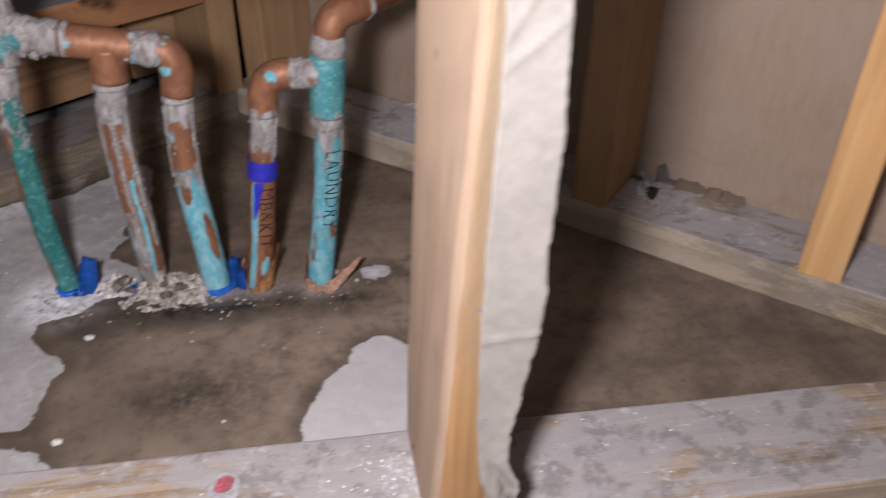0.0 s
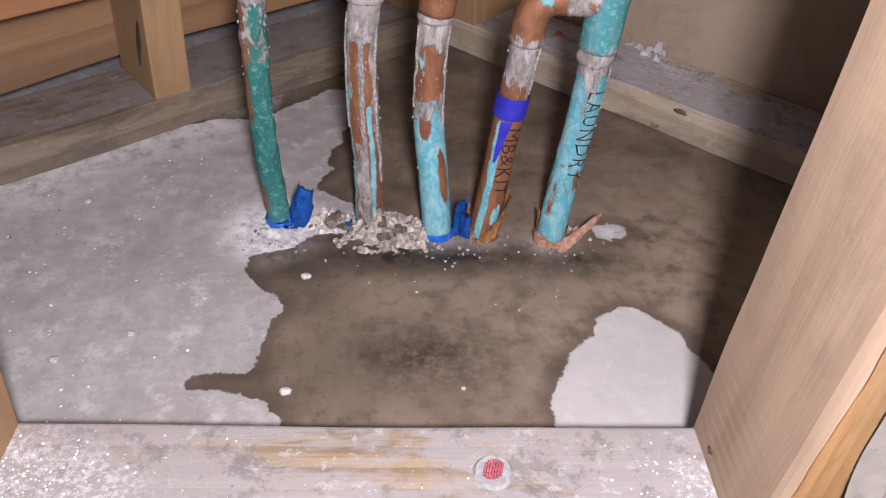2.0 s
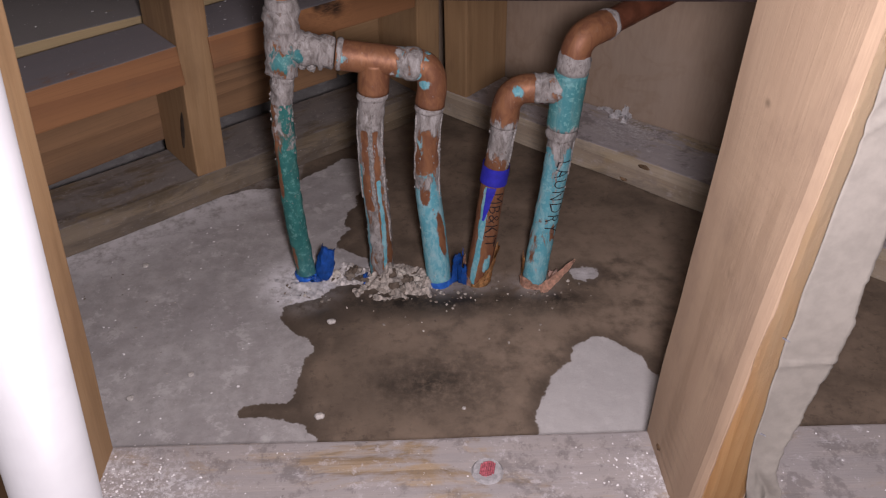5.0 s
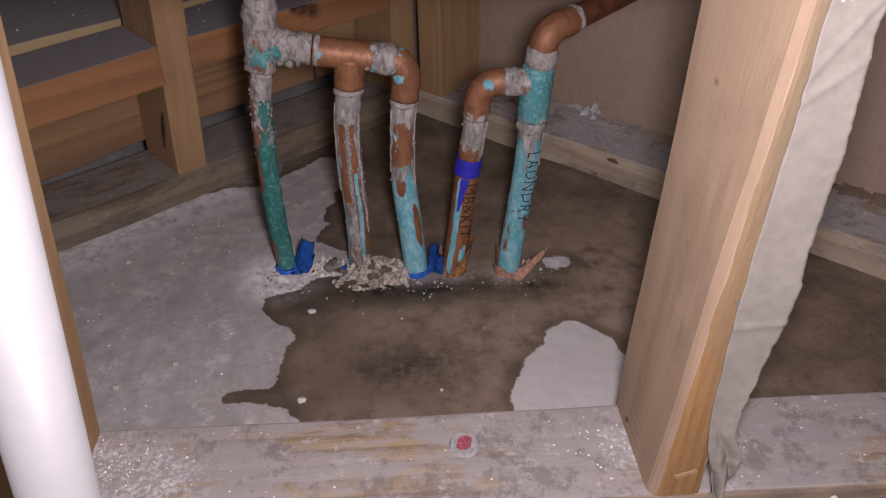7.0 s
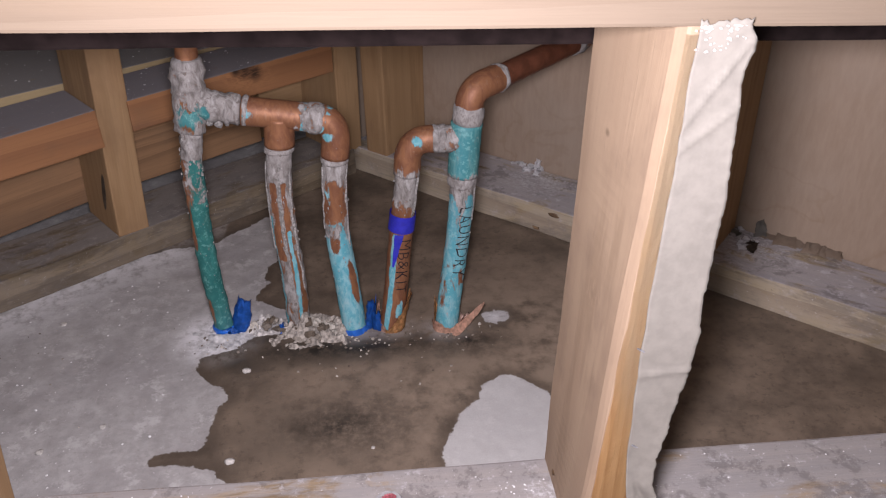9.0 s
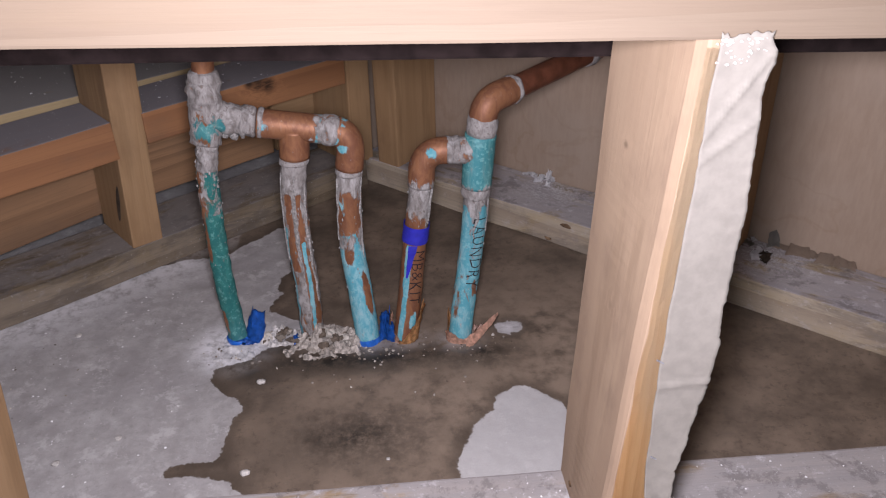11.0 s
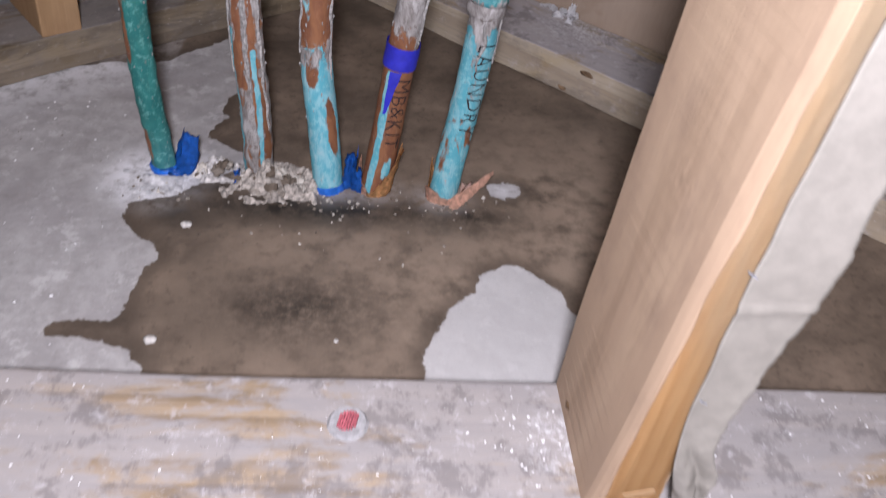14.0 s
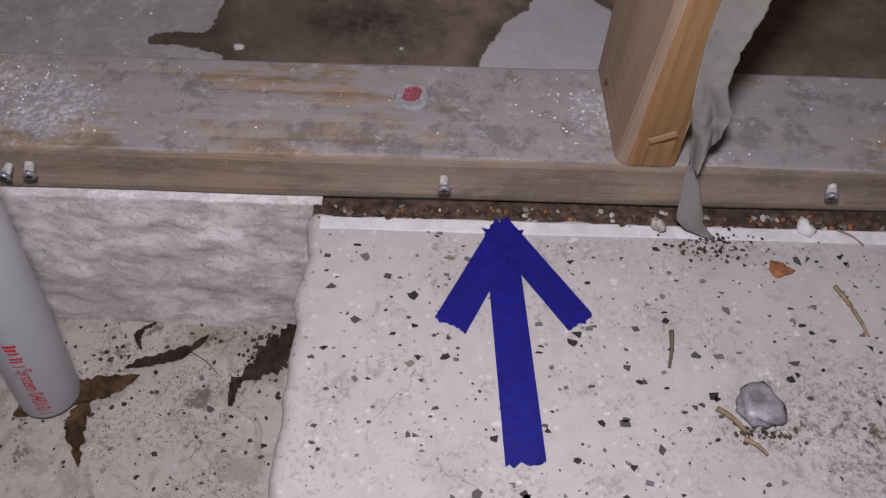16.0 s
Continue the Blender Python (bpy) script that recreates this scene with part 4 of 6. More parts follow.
def backing():
    bm = bmesh.new()
    layer = bm.verts.layers.float.new("tide")
    nx, nz = 120, 90
    for side in (0.0915, 0.104):
        rows = []
        for j in range(nz + 1):
            rows.append([])
            for i in range(nx + 1):
                s, z = -0.12 + 1.25 * i / nx, 0.002 + 2.4 * (j / nz) ** 2
                bulge = 0.006 * max(0, noise.noise(Vector((s * 12, z * 9, 1)))) * max(0, 1 - z / 0.25)
                v = bm.verts.new(on_back(s, side - (bulge if side < 0.1 else 0), z))
                v[layer] = max(0, 1 - z / 0.22)
                rows[-1].append(v)
        for a, b in zip(rows, rows[1:]):
            for k in range(nx):
                bm.faces.new((a[k], a[k + 1], b[k + 1], b[k]))
    bmesh.ops.recalc_face_normals(bm, faces=list(bm.faces))
    thing("wall_back", bm, BACKING, "brown paper back of wallboard, stained near the floor", "wall", smooth=True, kind="structure")


backing()

# ---------------------------------------------------------------- copper pipes
def bell(x, c, w):
    return math.exp(-((x - c) / w) ** 2)


def wrap_angle(a):
    return (a + math.pi) % (2 * math.pi) - math.pi


RISER_1 = [(-0.170, 0.253, -0.015), (-0.1735, 0.25, 0.073), (-0.173, 0.25, 0.14), (-0.1705, 0.25, 0.189), (-0.166, 0.25, 0.229), (-0.160, 0.25, 0.266), (-0.1565, 0.25, 0.30), (-0.153, 0.25, 0.345), (-0.150, 0.25, 0.46), (-0.148, 0.25, 0.9)]
RISER_2 = [(-0.092, 0.254, -0.015), (-0.090, 0.25, 0.062), (-0.092, 0.25, 0.123), (-0.091, 0.25, 0.174), (-0.087, 0.25, 0.209), (-0.085, 0.25, 0.224)]
RISER_3 = [(-0.030, 0.236, -0.015), (-0.035, 0.245, 0.052), (-0.040, 0.25, 0.108), (-0.039, 0.25, 0.159), (-0.036, 0.25, 0.195)]
RISER_4 = [(0.006, 0.237, -0.015), (0.016, 0.245, 0.049), (0.024, 0.25, 0.111), (0.030, 0.25, 0.156), (0.033, 0.25, 0.180)]
RISER_5 = [(0.0655, 0.231, -0.015), (0.074, 0.243, 0.046), (0.082, 0.25, 0.102), (0.086, 0.25, 0.148), (0.088, 0.25, 0.180)]


def coat_1(u, a, q):
    z = q.z
    n = noise.noise(q * 60)
    crust = (0.88 if z > 0.205 else 0.42) if z > 0.165 + 0.02 * n else 0.1
    crust = 0.02 if z > 0.301 else crust
    return (0.0 if z > 0.29 else 0.72 + 0.25 * bell(z, 0.07, 0.05) - (0.8 + 0.5 * n) * bell(wrap_angle(a), -0.75, 0.3) * min(1.0, bell(z, 0.19, 0.03) + bell(z, 0.125, 0.02) + 0.7 * bell(z, 0.03, 0.02)), crust, 0.03 + 0.2 * bell(z, 0.0, 0.03))


def coat_2(u, a, q):
    a, z = wrap_angle(a), q.z
    teal = 0.95 * bell(a, 0.45, 0.22) * (z < 0.125) + 0.85 * bell(a, -1.15, 0.3) * (z < 0.14)
    crust = 0.66 if z < 0.18 else 0.85
    crust -= 0.58 * (bell(a, -0.45, 0.28) * (z > 0.09) + bell(a, 0.35, 0.2) * (z > 0.05) + bell(a, 0.95, 0.22) * (z < 0.1)) * (z > 0.02) * (z < 0.18)
    crust += 0.4 * bell(a, 0.05, 0.12)
    return (teal, crust * (1 - 0.8 * min(1, teal)), 0.9)


def coat_3(u, a, q):
    a, z = wrap_angle(a), q.z
    low = max(0.0, min(1.0, (0.142 - z) / 0.045))
    teal = 0.25 + 0.7 * low
    teal -= 1.0 * math.exp(-((a - 0.75) / 0.35) ** 2 - ((z - 0.06) / 0.03) ** 2)
    teal -= 1.0 * math.exp(-((a + 0.25) / 0.4) ** 2 - ((z - 0.105) / 0.012) ** 2)
    crust = 0.75 * bell(z, 0.195, 0.02) + 0.35 + 0.5 * bell(z, 0.122, 0.012)
    crust -= 0.5 * math.exp(-((a + 0.2) / 0.6) ** 2 - ((z - 0.155) / 0.025) ** 2)
    crust *= 1.0 - 0.5 * low
    return (max(0, teal), max(0, crust), 0.92)


def coat_4(u, a, q):
    a, z = wrap_angle(a), q.z
    teal = 1.0 * bell(a, -0.55, 0.3) * (z < 0.112) + 0.9 * math.exp(-((a - 0.5) / 0.5) ** 2 - ((z - 0.025) / 0.012) ** 2)
    return (teal, 0.20 + 0.8 * bell(z, 0.163, 0.018) + 0.35 * bell(a, 0.9, 0.3) * (z > 0.13), 0.85)


def coat_5(u, a, q):
    a, z = wrap_angle(a), q.z
    return (0.9 - 0.35 * bell(z, 0.05, 0.03), 0.24 + 0.85 * bell(z, 0.163, 0.011) + 0.3 * bell(a, -0.2, 0.35) * (z > 0.09), 0.80)


def coat(teal, crust, hue):
    return lambda u, a, q: (teal, crust, hue)


def pipe_part(name, nodes, r, parent, maps, label="", rough=0.0012, seed=1.0):
    return part(name, tube_bm(nodes, r, rough=rough, maps=maps, seed=seed), COPPER, parent, label, smooth=True)


def arc(a, b, c, n=7):
    """Nodes of a bend from a to c round the corner b."""
    a, b, c = Vector(a), Vector(b), Vector(c)
    return [tuple((1 - t) ** 2 * a + 2 * t * (1 - t) * b + t * t * c) for t in (i / n for i in range(n + 1))]


def collar(parent, at, way, r, label, thick=0.0022, wide=0.008, maps=None, seed=2.0):
    at, way = Vector(at), Vector(way).normalized()
    nodes = [at - way * wide / 2, at - way * wide / 5, at + way * wide / 5, at + way * wide / 2]
    prof = lambda u: r + thick * math.sin(math.pi * min(1, max(0, u))) ** 0.6
    return part("solder_collar", tube_bm([tuple(n) for n in nodes], prof, rough=0.0012, step=0.001, maps=maps or coat(0.1, 0.9, 0.6), seed=seed), COPPER, parent, label, smooth=True)


R = 0.0122
manifold = empty("copper_manifold", "three corroded copper risers joined by a crusted header", "pipes", (-0.09, 0.25, 0.0), "copper pipes")
p1 = pipe_part("riser", RISER_1, lambda u: 0.0099, manifold, coat_1, "green-patinated copper riser with a grey crusted top", 0.0022, 3)
p2 = pipe_part("riser", RISER_2, R, manifold, coat_2, "streaked copper riser with grey crust", 0.0012, 5)
p3 = pipe_part("riser", RISER_3, lambda u: R + 0.0006 * (1 - u), manifold, coat_3, "pale blue patinated copper riser", 0.001, 7)
tee_1 = pipe_part("tee_fitting", [(-0.1655, 0.25, 0.232), (-0.160, 0.25, 0.266), (-0.1568, 0.25, 0.292)], lambda u: 0.0152 - 0.002 * abs(2 * u - 1) ** 4, manifold, lambda u, a, q: (0.75 * bell(q.z, 0.25, 0.014), 0.74 - 0.6 * bell(q.z, 0.248, 0.012) * bell(wrap_angle(a), 0.2, 0.7), 0.25), "grey crusted tee fitting", 0.0032, 9)
part("branch_stub", tube_bm([(-0.160, 0.25, 0.2575), (-0.140, 0.25, 0.2545), (-0.118, 0.25, 0.250)], lambda u: 0.0138, rough=0.003, maps=lambda u, a, q: (0.35 + 0.6 * bell(u, 0.3, 0.3), 0.76 - 0.55 * bell(u, 0.3, 0.15) * bell(wrap_angle(a), 0.3, 0.7), 0.25), seed=11), COPPER, tee_1, "crusted branch", smooth=True)
for k, x in enumerate((-0.128, -0.120, -0.113)):
    collar(manifold, (x, 0.25, 0.2515 - 0.2 * (x + 0.128)), (1, 0, -0.17), 0.0125, "grey solder bead", 0.0016, 0.006, seed=20 + k)
tee_2 = pipe_part("tee_fitting", [(-0.116, 0.25, 0.2487), (-0.083, 0.25, 0.2435), (-0.056, 0.25, 0.239)], lambda u: 0.0135, manifold, lambda u, a, q: (0.9 * math.exp(-((u - 0.08) / 0.1) ** 2 - ((wrap_angle(a) + 0.1) / 0.5) ** 2) + 0.6 * bell(u, 0.93, 0.08), 0.1 + 0.5 * bell(u, 1.0, 0.2), 0.9), "bare copper tee", 0.0004, 13)
part("branch_stub", tube_bm([(-0.083, 0.25, 0.242), (-0.0848, 0.25, 0.225), (-0.086, 0.25, 0.213)], lambda u: 0.0142, rough=0.0004, maps=coat(0.05, 0.1, 0.8), seed=14), COPPER, tee_2, "bare copper branch", smooth=True)
collar(manifold, (-0.0868, 0.25, 0.2095), (0.05, 0, 1), 0.0122, "white solder ring", 0.0018, 0.006, seed=31)
collar(manifold, (-0.0498, 0.25, 0.238), (1, 0, -0.16), 0.0128, "white and teal solder ring", 0.0022, 0.016, coat(0.42, 0.62, 0.85), 33)
pipe_part("elbow", [(-0.0475, 0.25, 0.2375)] + arc((-0.046, 0.25, 0.2372), (-0.031, 0.25, 0.235), (-0.0335, 0.25, 0.212)) + [(-0.0355, 0.25, 0.1985)], lambda u: 0.0136, manifold, lambda u, a, q: (0.95 * math.exp(-((u - 0.55) / 0.14) ** 2 - ((wrap_angle(a) - 0.5) / 0.5) ** 2) + 0.5 * bell(u, 0.2, 0.08), 0.15, 0.85), "bare copper elbow", 0.0005, 15)
collar(manifold, (-0.036, 0.25, 0.1955), (0.05, 0, 1), 0.0122, "grey solder ring", 0.0016, 0.006, seed=35)
collar(manifold, (-0.1566, 0.25, 0.294), (0.07, 0, 1), 0.0118, "grey solder ring", 0.0022, 0.012, seed=37)

laundry = empty("copper_branch_line", "two copper risers joined by a teal tee and an elbow", "pipes", (0.04, 0.24, 0.0), "copper pipes")
p4 = pipe_part("riser", RISER_4, lambda u: 0.0116 + 0.001 * (1 - u), laundry, coat_4, "copper riser with a cyan streak", 0.0008, 17)
p5 = pipe_part("riser", RISER_5, R, laundry, coat_5, "cyan patinated copper riser with marker writing", 0.001, 19)
pipe_part("elbow", [(0.0322, 0.25, 0.176), (0.0335, 0.25, 0.186)] + arc((0.034, 0.25, 0.192), (0.0365, 0.25, 0.2115), (0.0545, 0.25, 0.2115)) + [(0.060, 0.25, 0.2112)], lambda u: 0.0132, laundry, lambda u, a, q: (0.9 * math.exp(-((u - 0.72) / 0.1) ** 2 - ((wrap_angle(a) + 0.4) / 0.8) ** 2), 0.18 + 0.5 * bell(u, 0, 0.15), 0.8), "bare copper elbow", 0.0006, 21)
for k, x in enumerate((0.061, 0.068)):
    collar(laundry, (x, 0.25, 0.211), (1, 0, -0.01), 0.0122, "grey solder bead", 0.0018, 0.007, seed=40 + k)
pipe_part("tee_fitting", [(0.0873, 0.25, 0.172), (0.0895, 0.25, 0.203), (0.0914, 0.25, 0.2265)], lambda u: 0.0152, laundry, lambda u, a, q: (1.1, 0.05 + 0.5 * bell(u, 0.0, 0.1), 0.24 + 0.2 * bell(wrap_angle(a), -0.3, 0.6)), "deep teal tee fitting", 0.0010, 23)
pipe_part("tee_branch", [(0.062, 0.25, 0.211), (0.080, 0.25, 0.2105), (0.090, 0.25, 0.21)], lambda u: 0.0130 + 0.001 * u, laundry, lambda u, a, q: (0.6 * u, 0.85 - 0.6 * u, 0.5), "crusted branch of the tee", 0.0012, 25)
collar(laundry, (0.0872, 0.25, 0.1665), (0.05, 0, 1), 0.0125, "white solder ring", 0.0022, 0.013, coat(0.25, 0.8, 0.8), 45)
collar(laundry, (0.0925, 0.25, 0.2355), (0.1, 0, 1), 0.0128, "grey solder ring", 0.0026, 0.020, coat(0.15, 0.85, 0.6), 47)
BR0, BR1 = Vector((0.1145, 0.264, 0.2605)), Vector((0.221, 0.367, 0.2625))
pipe_part("elbow", [(0.0925, 0.25, 0.232), (0.0934, 0.25, 0.241)] + arc((0.0938, 0.25, 0.245), (0.0955, 0.2495, 0.261), tuple(BR0)) + [tuple(BR0 + (BR1 - BR0) * 0.08)], lambda u: 0.0136, laundry, coat(0.02, 0.12, 0.8), "bare copper elbow", 0.0004, 27)
collar(laundry, tuple(BR0 + (BR1 - BR0) * 0.08), BR1 - BR0, 0.0125, "grey solder ring", 0.0018, 0.009, seed=49)
part("branch_pipe", tube_bm([tuple(BR0), tuple(BR0.lerp(BR1, 0.5)), tuple(BR1)], lambda u: 0.0115, rough=0.0003, seed=29), OLD_COPPER, laundry, "dark tarnished copper pipe running to the wall", smooth=True)
collar(laundry, tuple(BR1 - (BR1 - BR0) * 0.02), BR1 - BR0, 0.0115, "grey coupling ring", 0.003, 0.012, seed=51)
pipe_part("elbow", arc(tuple(BR1), tuple(BR1 + (BR1 - BR0).normalized() * 0.03), tuple(BR1 + (BR1 - BR0).normalized() * 0.03 + UP * 0.03)) + [tuple(BR1 + (BR1 - BR0).normalized() * 0.03 + UP * 0.5)], lambda u: 0.0125, laundry, coat(0.05, 0.5, 0.8), "grey elbow turning up", 0.0004, 30)


CRUST = plain("white_scale", (0.26, 0.245, 0.24), 0.8, 0.45, 420, bump=0.8, dist=0.0012)


def scale_nubs(parent, nodes, r, z0, z1, count, seed, big=0.0016):
    """Small hard drops of white scale along a riser."""
    rr = random.Random(seed)
    line = [q for q in curve_points(nodes) if z0 <= q.z <= z1]
    bits = []
    for _ in range(count):
        q, a = rr.choice(line), rr.uniform(-1.75, 1.75)
        size = big * 0.7 * rr.uniform(0.2, 1.0) ** 1.5
        p = q + Vector((math.sin(a), -math.cos(a), 0)) * r
        bits.append(moved(lump_bm(size, rr.random() * 90, 1, 1.0, 0.6), Matrix.Translation(p) @ Matrix.Diagonal((1, 1, rr.uniform(1.0, 2.6), 1))))
    return part("scale_crust", join(bits), CRUST, parent, "hard white drops of mineral scale", smooth=True, kind="stuff")


def scale_run(parent, nodes, r, angle, z0, z1, width, seed):
    """A raised run of white scale that trickled down a riser."""
    line = [q for q in curve_points(nodes) if z0 <= q.z <= z1]
    bm = bmesh.new()
    rows = []
    for i, q in enumerate(line):
        u = i / (len(line) - 1)
        a0 = angle + 0.25 * noise.noise(Vector((q.z * 60, seed, 0)))
        w = width * math.sin(math.pi * u) ** 0.5 * (1 + 0.8 * noise.noise(Vector((q.z * 140, seed, 3))))
        row = []
        for k in range(5):
            a = a0 + (k / 2 - 1) * w / r
            lift = 0.0007 * (1 - abs(k - 2) / 2) + 0.0004 * noise.noise(Vector((q.z * 300, k, seed))) + 0.0002 - 0.0008 * (k in (0, 4))
            row.append(bm.verts.new(q + Vector((math.sin(a), -math.cos(a), 0)) * (r + lift)))
        rows.append(row)
    for p, q in zip(rows, rows[1:]):
        for k in range(4):
            bm.faces.new((p[k], p[k + 1], q[k + 1], q[k]))
    return part("scale_run", bm, CRUST, parent, "raised trickle of white scale", smooth=True)


scale_nubs(p1, RISER_1, 0.0108, 0.15, 0.24, 34, 71, 0.0022)
scale_nubs(p1, RISER_1, 0.0102, 0.02, 0.15, 26, 72, 0.0009)
scale_nubs(p2, RISER_2, R + 0.0004, 0.03, 0.20, 30, 73, 0.0015)
scale_nubs(p3, RISER_3, R + 0.0004, 0.06, 0.19, 24, 74, 0.0015)
scale_nubs(p4, RISER_4, 0.0120, 0.135, 0.175, 16, 75, 0.0014)
scale_nubs(p5, RISER_5, R + 0.0004, 0.10, 0.172, 22, 76, 0.0015)
scale_run(p2, RISER_2, R + 0.0004, 0.05, 0.075, 0.20, 0.0016, 1)
scale_run(p2, RISER_2, R + 0.0004, 1.0, 0.05, 0.19, 0.0018, 2)
scale_run(p2, RISER_2, R + 0.0004, -1.25, 0.10, 0.20, 0.0016, 3)
scale_run(p3, RISER_3, R + 0.0004, 1.15, 0.10, 0.19, 0.0018, 4)
scale_run(p3, RISER_3, R + 0.0004, -1.15, 0.12, 0.19, 0.0014, 5)
scale_run(p4, RISER_4, 0.0122, 1.1, 0.137, 0.19, 0.0016, 6)
scale_run(p5, RISER_5, R + 0.0004, 0.0, 0.115, 0.162, 0.0018, 7)
scale_run(p5, RISER_5, R + 0.0004, 1.25, 0.12, 0.165, 0.0016, 8)
for x, z, size in ((-0.1385, 0.2385, 0.0042), (-0.131, 0.2392, 0.0030), (-0.146, 0.2395, 0.0030)):
    part("scale_drop", moved(lump_bm(size, x * 50, 2, 1.2, 0.5), pose(x, 0.2475, z)), CRUST, tee_1, "hanging drop of scale", smooth=True)


# ---------------------------------------------------------------- writing and tape on the risers
def bent_text(word, nodes, r, z_top, length, height, angle, parent, label, gap=1.0):
    """Marker letters that run down a riser, bent round it."""
    cu = bpy.data.curves.new("letters", "FONT")
    cu.body = word
    cu.offset = -0.014
    cu.space_character = gap
    tmp = new("letters", cu)
    bpy.context.view_layer.update()
    me = bpy.data.meshes.new_from_object(tmp.evaluated_get(bpy.context.evaluated_depsgraph_get()))
    bpy.data.objects.remove(tmp)
    bm = bmesh.new()
    bm.from_mesh(me)
    xs, ys = [v.co.x for v in bm.verts], [v.co.y for v in bm.verts]
    x0, x1, y0, y1 = min(xs), max(xs), min(ys), max(ys)
    for k in range(1, 12):
        bmesh.ops.bisect_plane(bm, geom=list(bm.verts) + list(bm.edges) + list(bm.faces), plane_co=(0, y0 + (y1 - y0) * k / 12, 0), plane_no=(0, 1, 0))
    pts = [q for q in curve_points(nodes)][::-1]
    fr = frames_of(pts)
    start = next(i for i, q in enumerate(pts) if q.z < z_top)
    lens = [0.0]
    for i in range(start, len(pts) - 1):
        lens.append(lens[-1] + (pts[i + 1] - pts[i]).length)
    for v in bm.verts:
        s = (v.co.x - x0) / (x1 - x0) * length
        wob = 0.0006 * math.sin(s * 260) + 0.0004 * math.sin(s * 610 + 1)
        y = ((v.co.y - y0) / (y1 - y0) - 0.5) * height * (1 + 0.12 * math.sin(s * 190)) + wob
        k = max(0, next((i for i, d in enumerate(lens) if d > s), len(lens) - 1) - 1)
        f = min(1.0, (s - lens[k]) / max(1e-6, lens[min(k + 1, len(lens) - 1)] - lens[k]))
        i = start + k
        q = pts[i].lerp(pts[min(i + 1, len(pts) - 1)], f)
        _, right, front = fr[i]
        right = right if right.x > 0 else -right
        a = angle + y / r
        v.co = q + (front * math.cos(a) + right * math.sin(a)) * (r + 0.0011)
    bpy.data.meshes.remove(me)
    return part("marker_writing", bm, INK, parent, label)


bent_text("LAUNDRY", RISER_5, R, 0.143, 0.081, 0.0125, 0.34, p5, "black handwritten letters", 1.15)
bent_text("MB&KIT", RISER_4, 0.0122, 0.108, 0.062, 0.0115, 0.34, p4, "black handwritten letters", 1.05)


def band(nodes, z0, z1, r, tail=None):
    """A turn of tape round a riser, with a hanging end."""
    pts = [q for q in curve_points(nodes) if z0 <= q.z <= z1]
    bm = tube_bm([tuple(q) for q in pts[::3]] + [tuple(pts[-1])], lambda u: r, rough=0.0006, caps=False, seed=60)
    bits = [bm]
    if tail:
        a0, ln = tail
        rows = []
        b2 = bmesh.new()
        for k in range(14):
            z = z0 - ln * k / 13
            q = min(curve_points(nodes), key=lambda p: abs(p.z - z))
            wdt = 0.0045 * (1 - 0.75 * k / 13)
            row = []
            for e in (-1, 0, 1):
                a = a0 - 0.02 * k + e * wdt / r
                row.append(b2.verts.new(q + Vector((math.sin(a), -math.cos(a), 0)) * (r + 0.0006 + 0.0004 * math.sin(k))))
            rows.append(row)
        for a, b in zip(rows, rows[1:]):
            for k in range(2):
                b2.faces.new((a[k], a[k + 1], b[k + 1], b[k]))
        bits.append(b2)
    return join(bits)


part("tape_wrap", band(RISER_4, 0.113, 0.134, 0.0134, (-0.2, 0.036)), TAPE, p4, "dark blue adhesive tape wrap", smooth=True)
part("tape_wrap", band(RISER_1, -0.004, 0.006, 0.0122), SLEEVE, p1, "bright blue plastic ring", smooth=True)
part("tape_wrap", band(RISER_3, -0.006, 0.006, 0.0142), SLEEVE, p3, "bright blue plastic ring", smooth=True)


def scrap(at, angle, width, height, lean, curl, seed, n=9, ragged=1.0, taper=0.25):
    """A torn curled sheet of sleeve standing on the slab."""
    bm = bmesh.new()
    rows = []
    for j in range(n + 1):
        v = j / n
        rows.append([])
        for i in range(n + 1):
            u = i / n - 0.5
            a = curl * u
            rad = width / max(curl, 0.01)
            x, y = rad * math.sin(a), rad * (1 - math.cos(a))
            top = height * (0.85 + ragged * 0.3 * noise.noise(Vector((u * 2.2 + seed, seed, 0))) + 0.12 * min(1.0, ragged * 2) * noise.noise(Vector((u * 9 + seed, seed, 3))))
            p = Vector((x * (1 - taper * v), y + lean * v * v, v * top - 0.002))
            p += 0.0022 * noise.noise_vector(Vector((u * 7, v * 7, seed)))
            rows[-1].append(bm.verts.new(p))
    for a, b in zip(rows, rows[1:]):
        for k in range(n):
            bm.faces.new((a[k], a[k + 1], b[k + 1], b[k]))
    bmesh.ops.solidify(bm, geom=list(bm.faces), thickness=0.0008)
    return moved(bm, pose(*at, 0, 0, angle))


def sleeve(at, angle, width, height, lean, curl, seed, mat, label):
    return thing("sleeve_scrap", scrap(at, angle, width, height, lean, curl, seed), mat, label, "sleeve scrap", smooth=True, group="torn pipe sleeves")


thing("sleeve_scrap", moved(scrap((0, 0, 0), 0, 0.024, 0.050, 0.006, 1.5, 1.0, 14, 0.10, 0.30), pose(-0.1545, 0.244, 0, 0, 11, -18)), SLEEVE, "torn blue plastic sleeve beside the green riser", "sleeve scrap", smooth=True, group="torn pipe sleeves")
sleeve((-0.158, 0.240, 0), 20, 0.020, 0.010, 0.003, 1.6, 2.0, SLEEVE, "low torn blue plastic sleeve at the riser foot")
sleeve((-0.107, 0.236, 0), 30, 0.007, 0.017, 0.002, 0.6, 3.0, SLEEVE, "small blue plastic scrap in the rubble")
sleeve((-0.012, 0.236, 0), 35, 0.015, 0.050, -0.006, 1.4, 4.0, SLEEVE, "crumpled blue plastic sleeve between two risers")
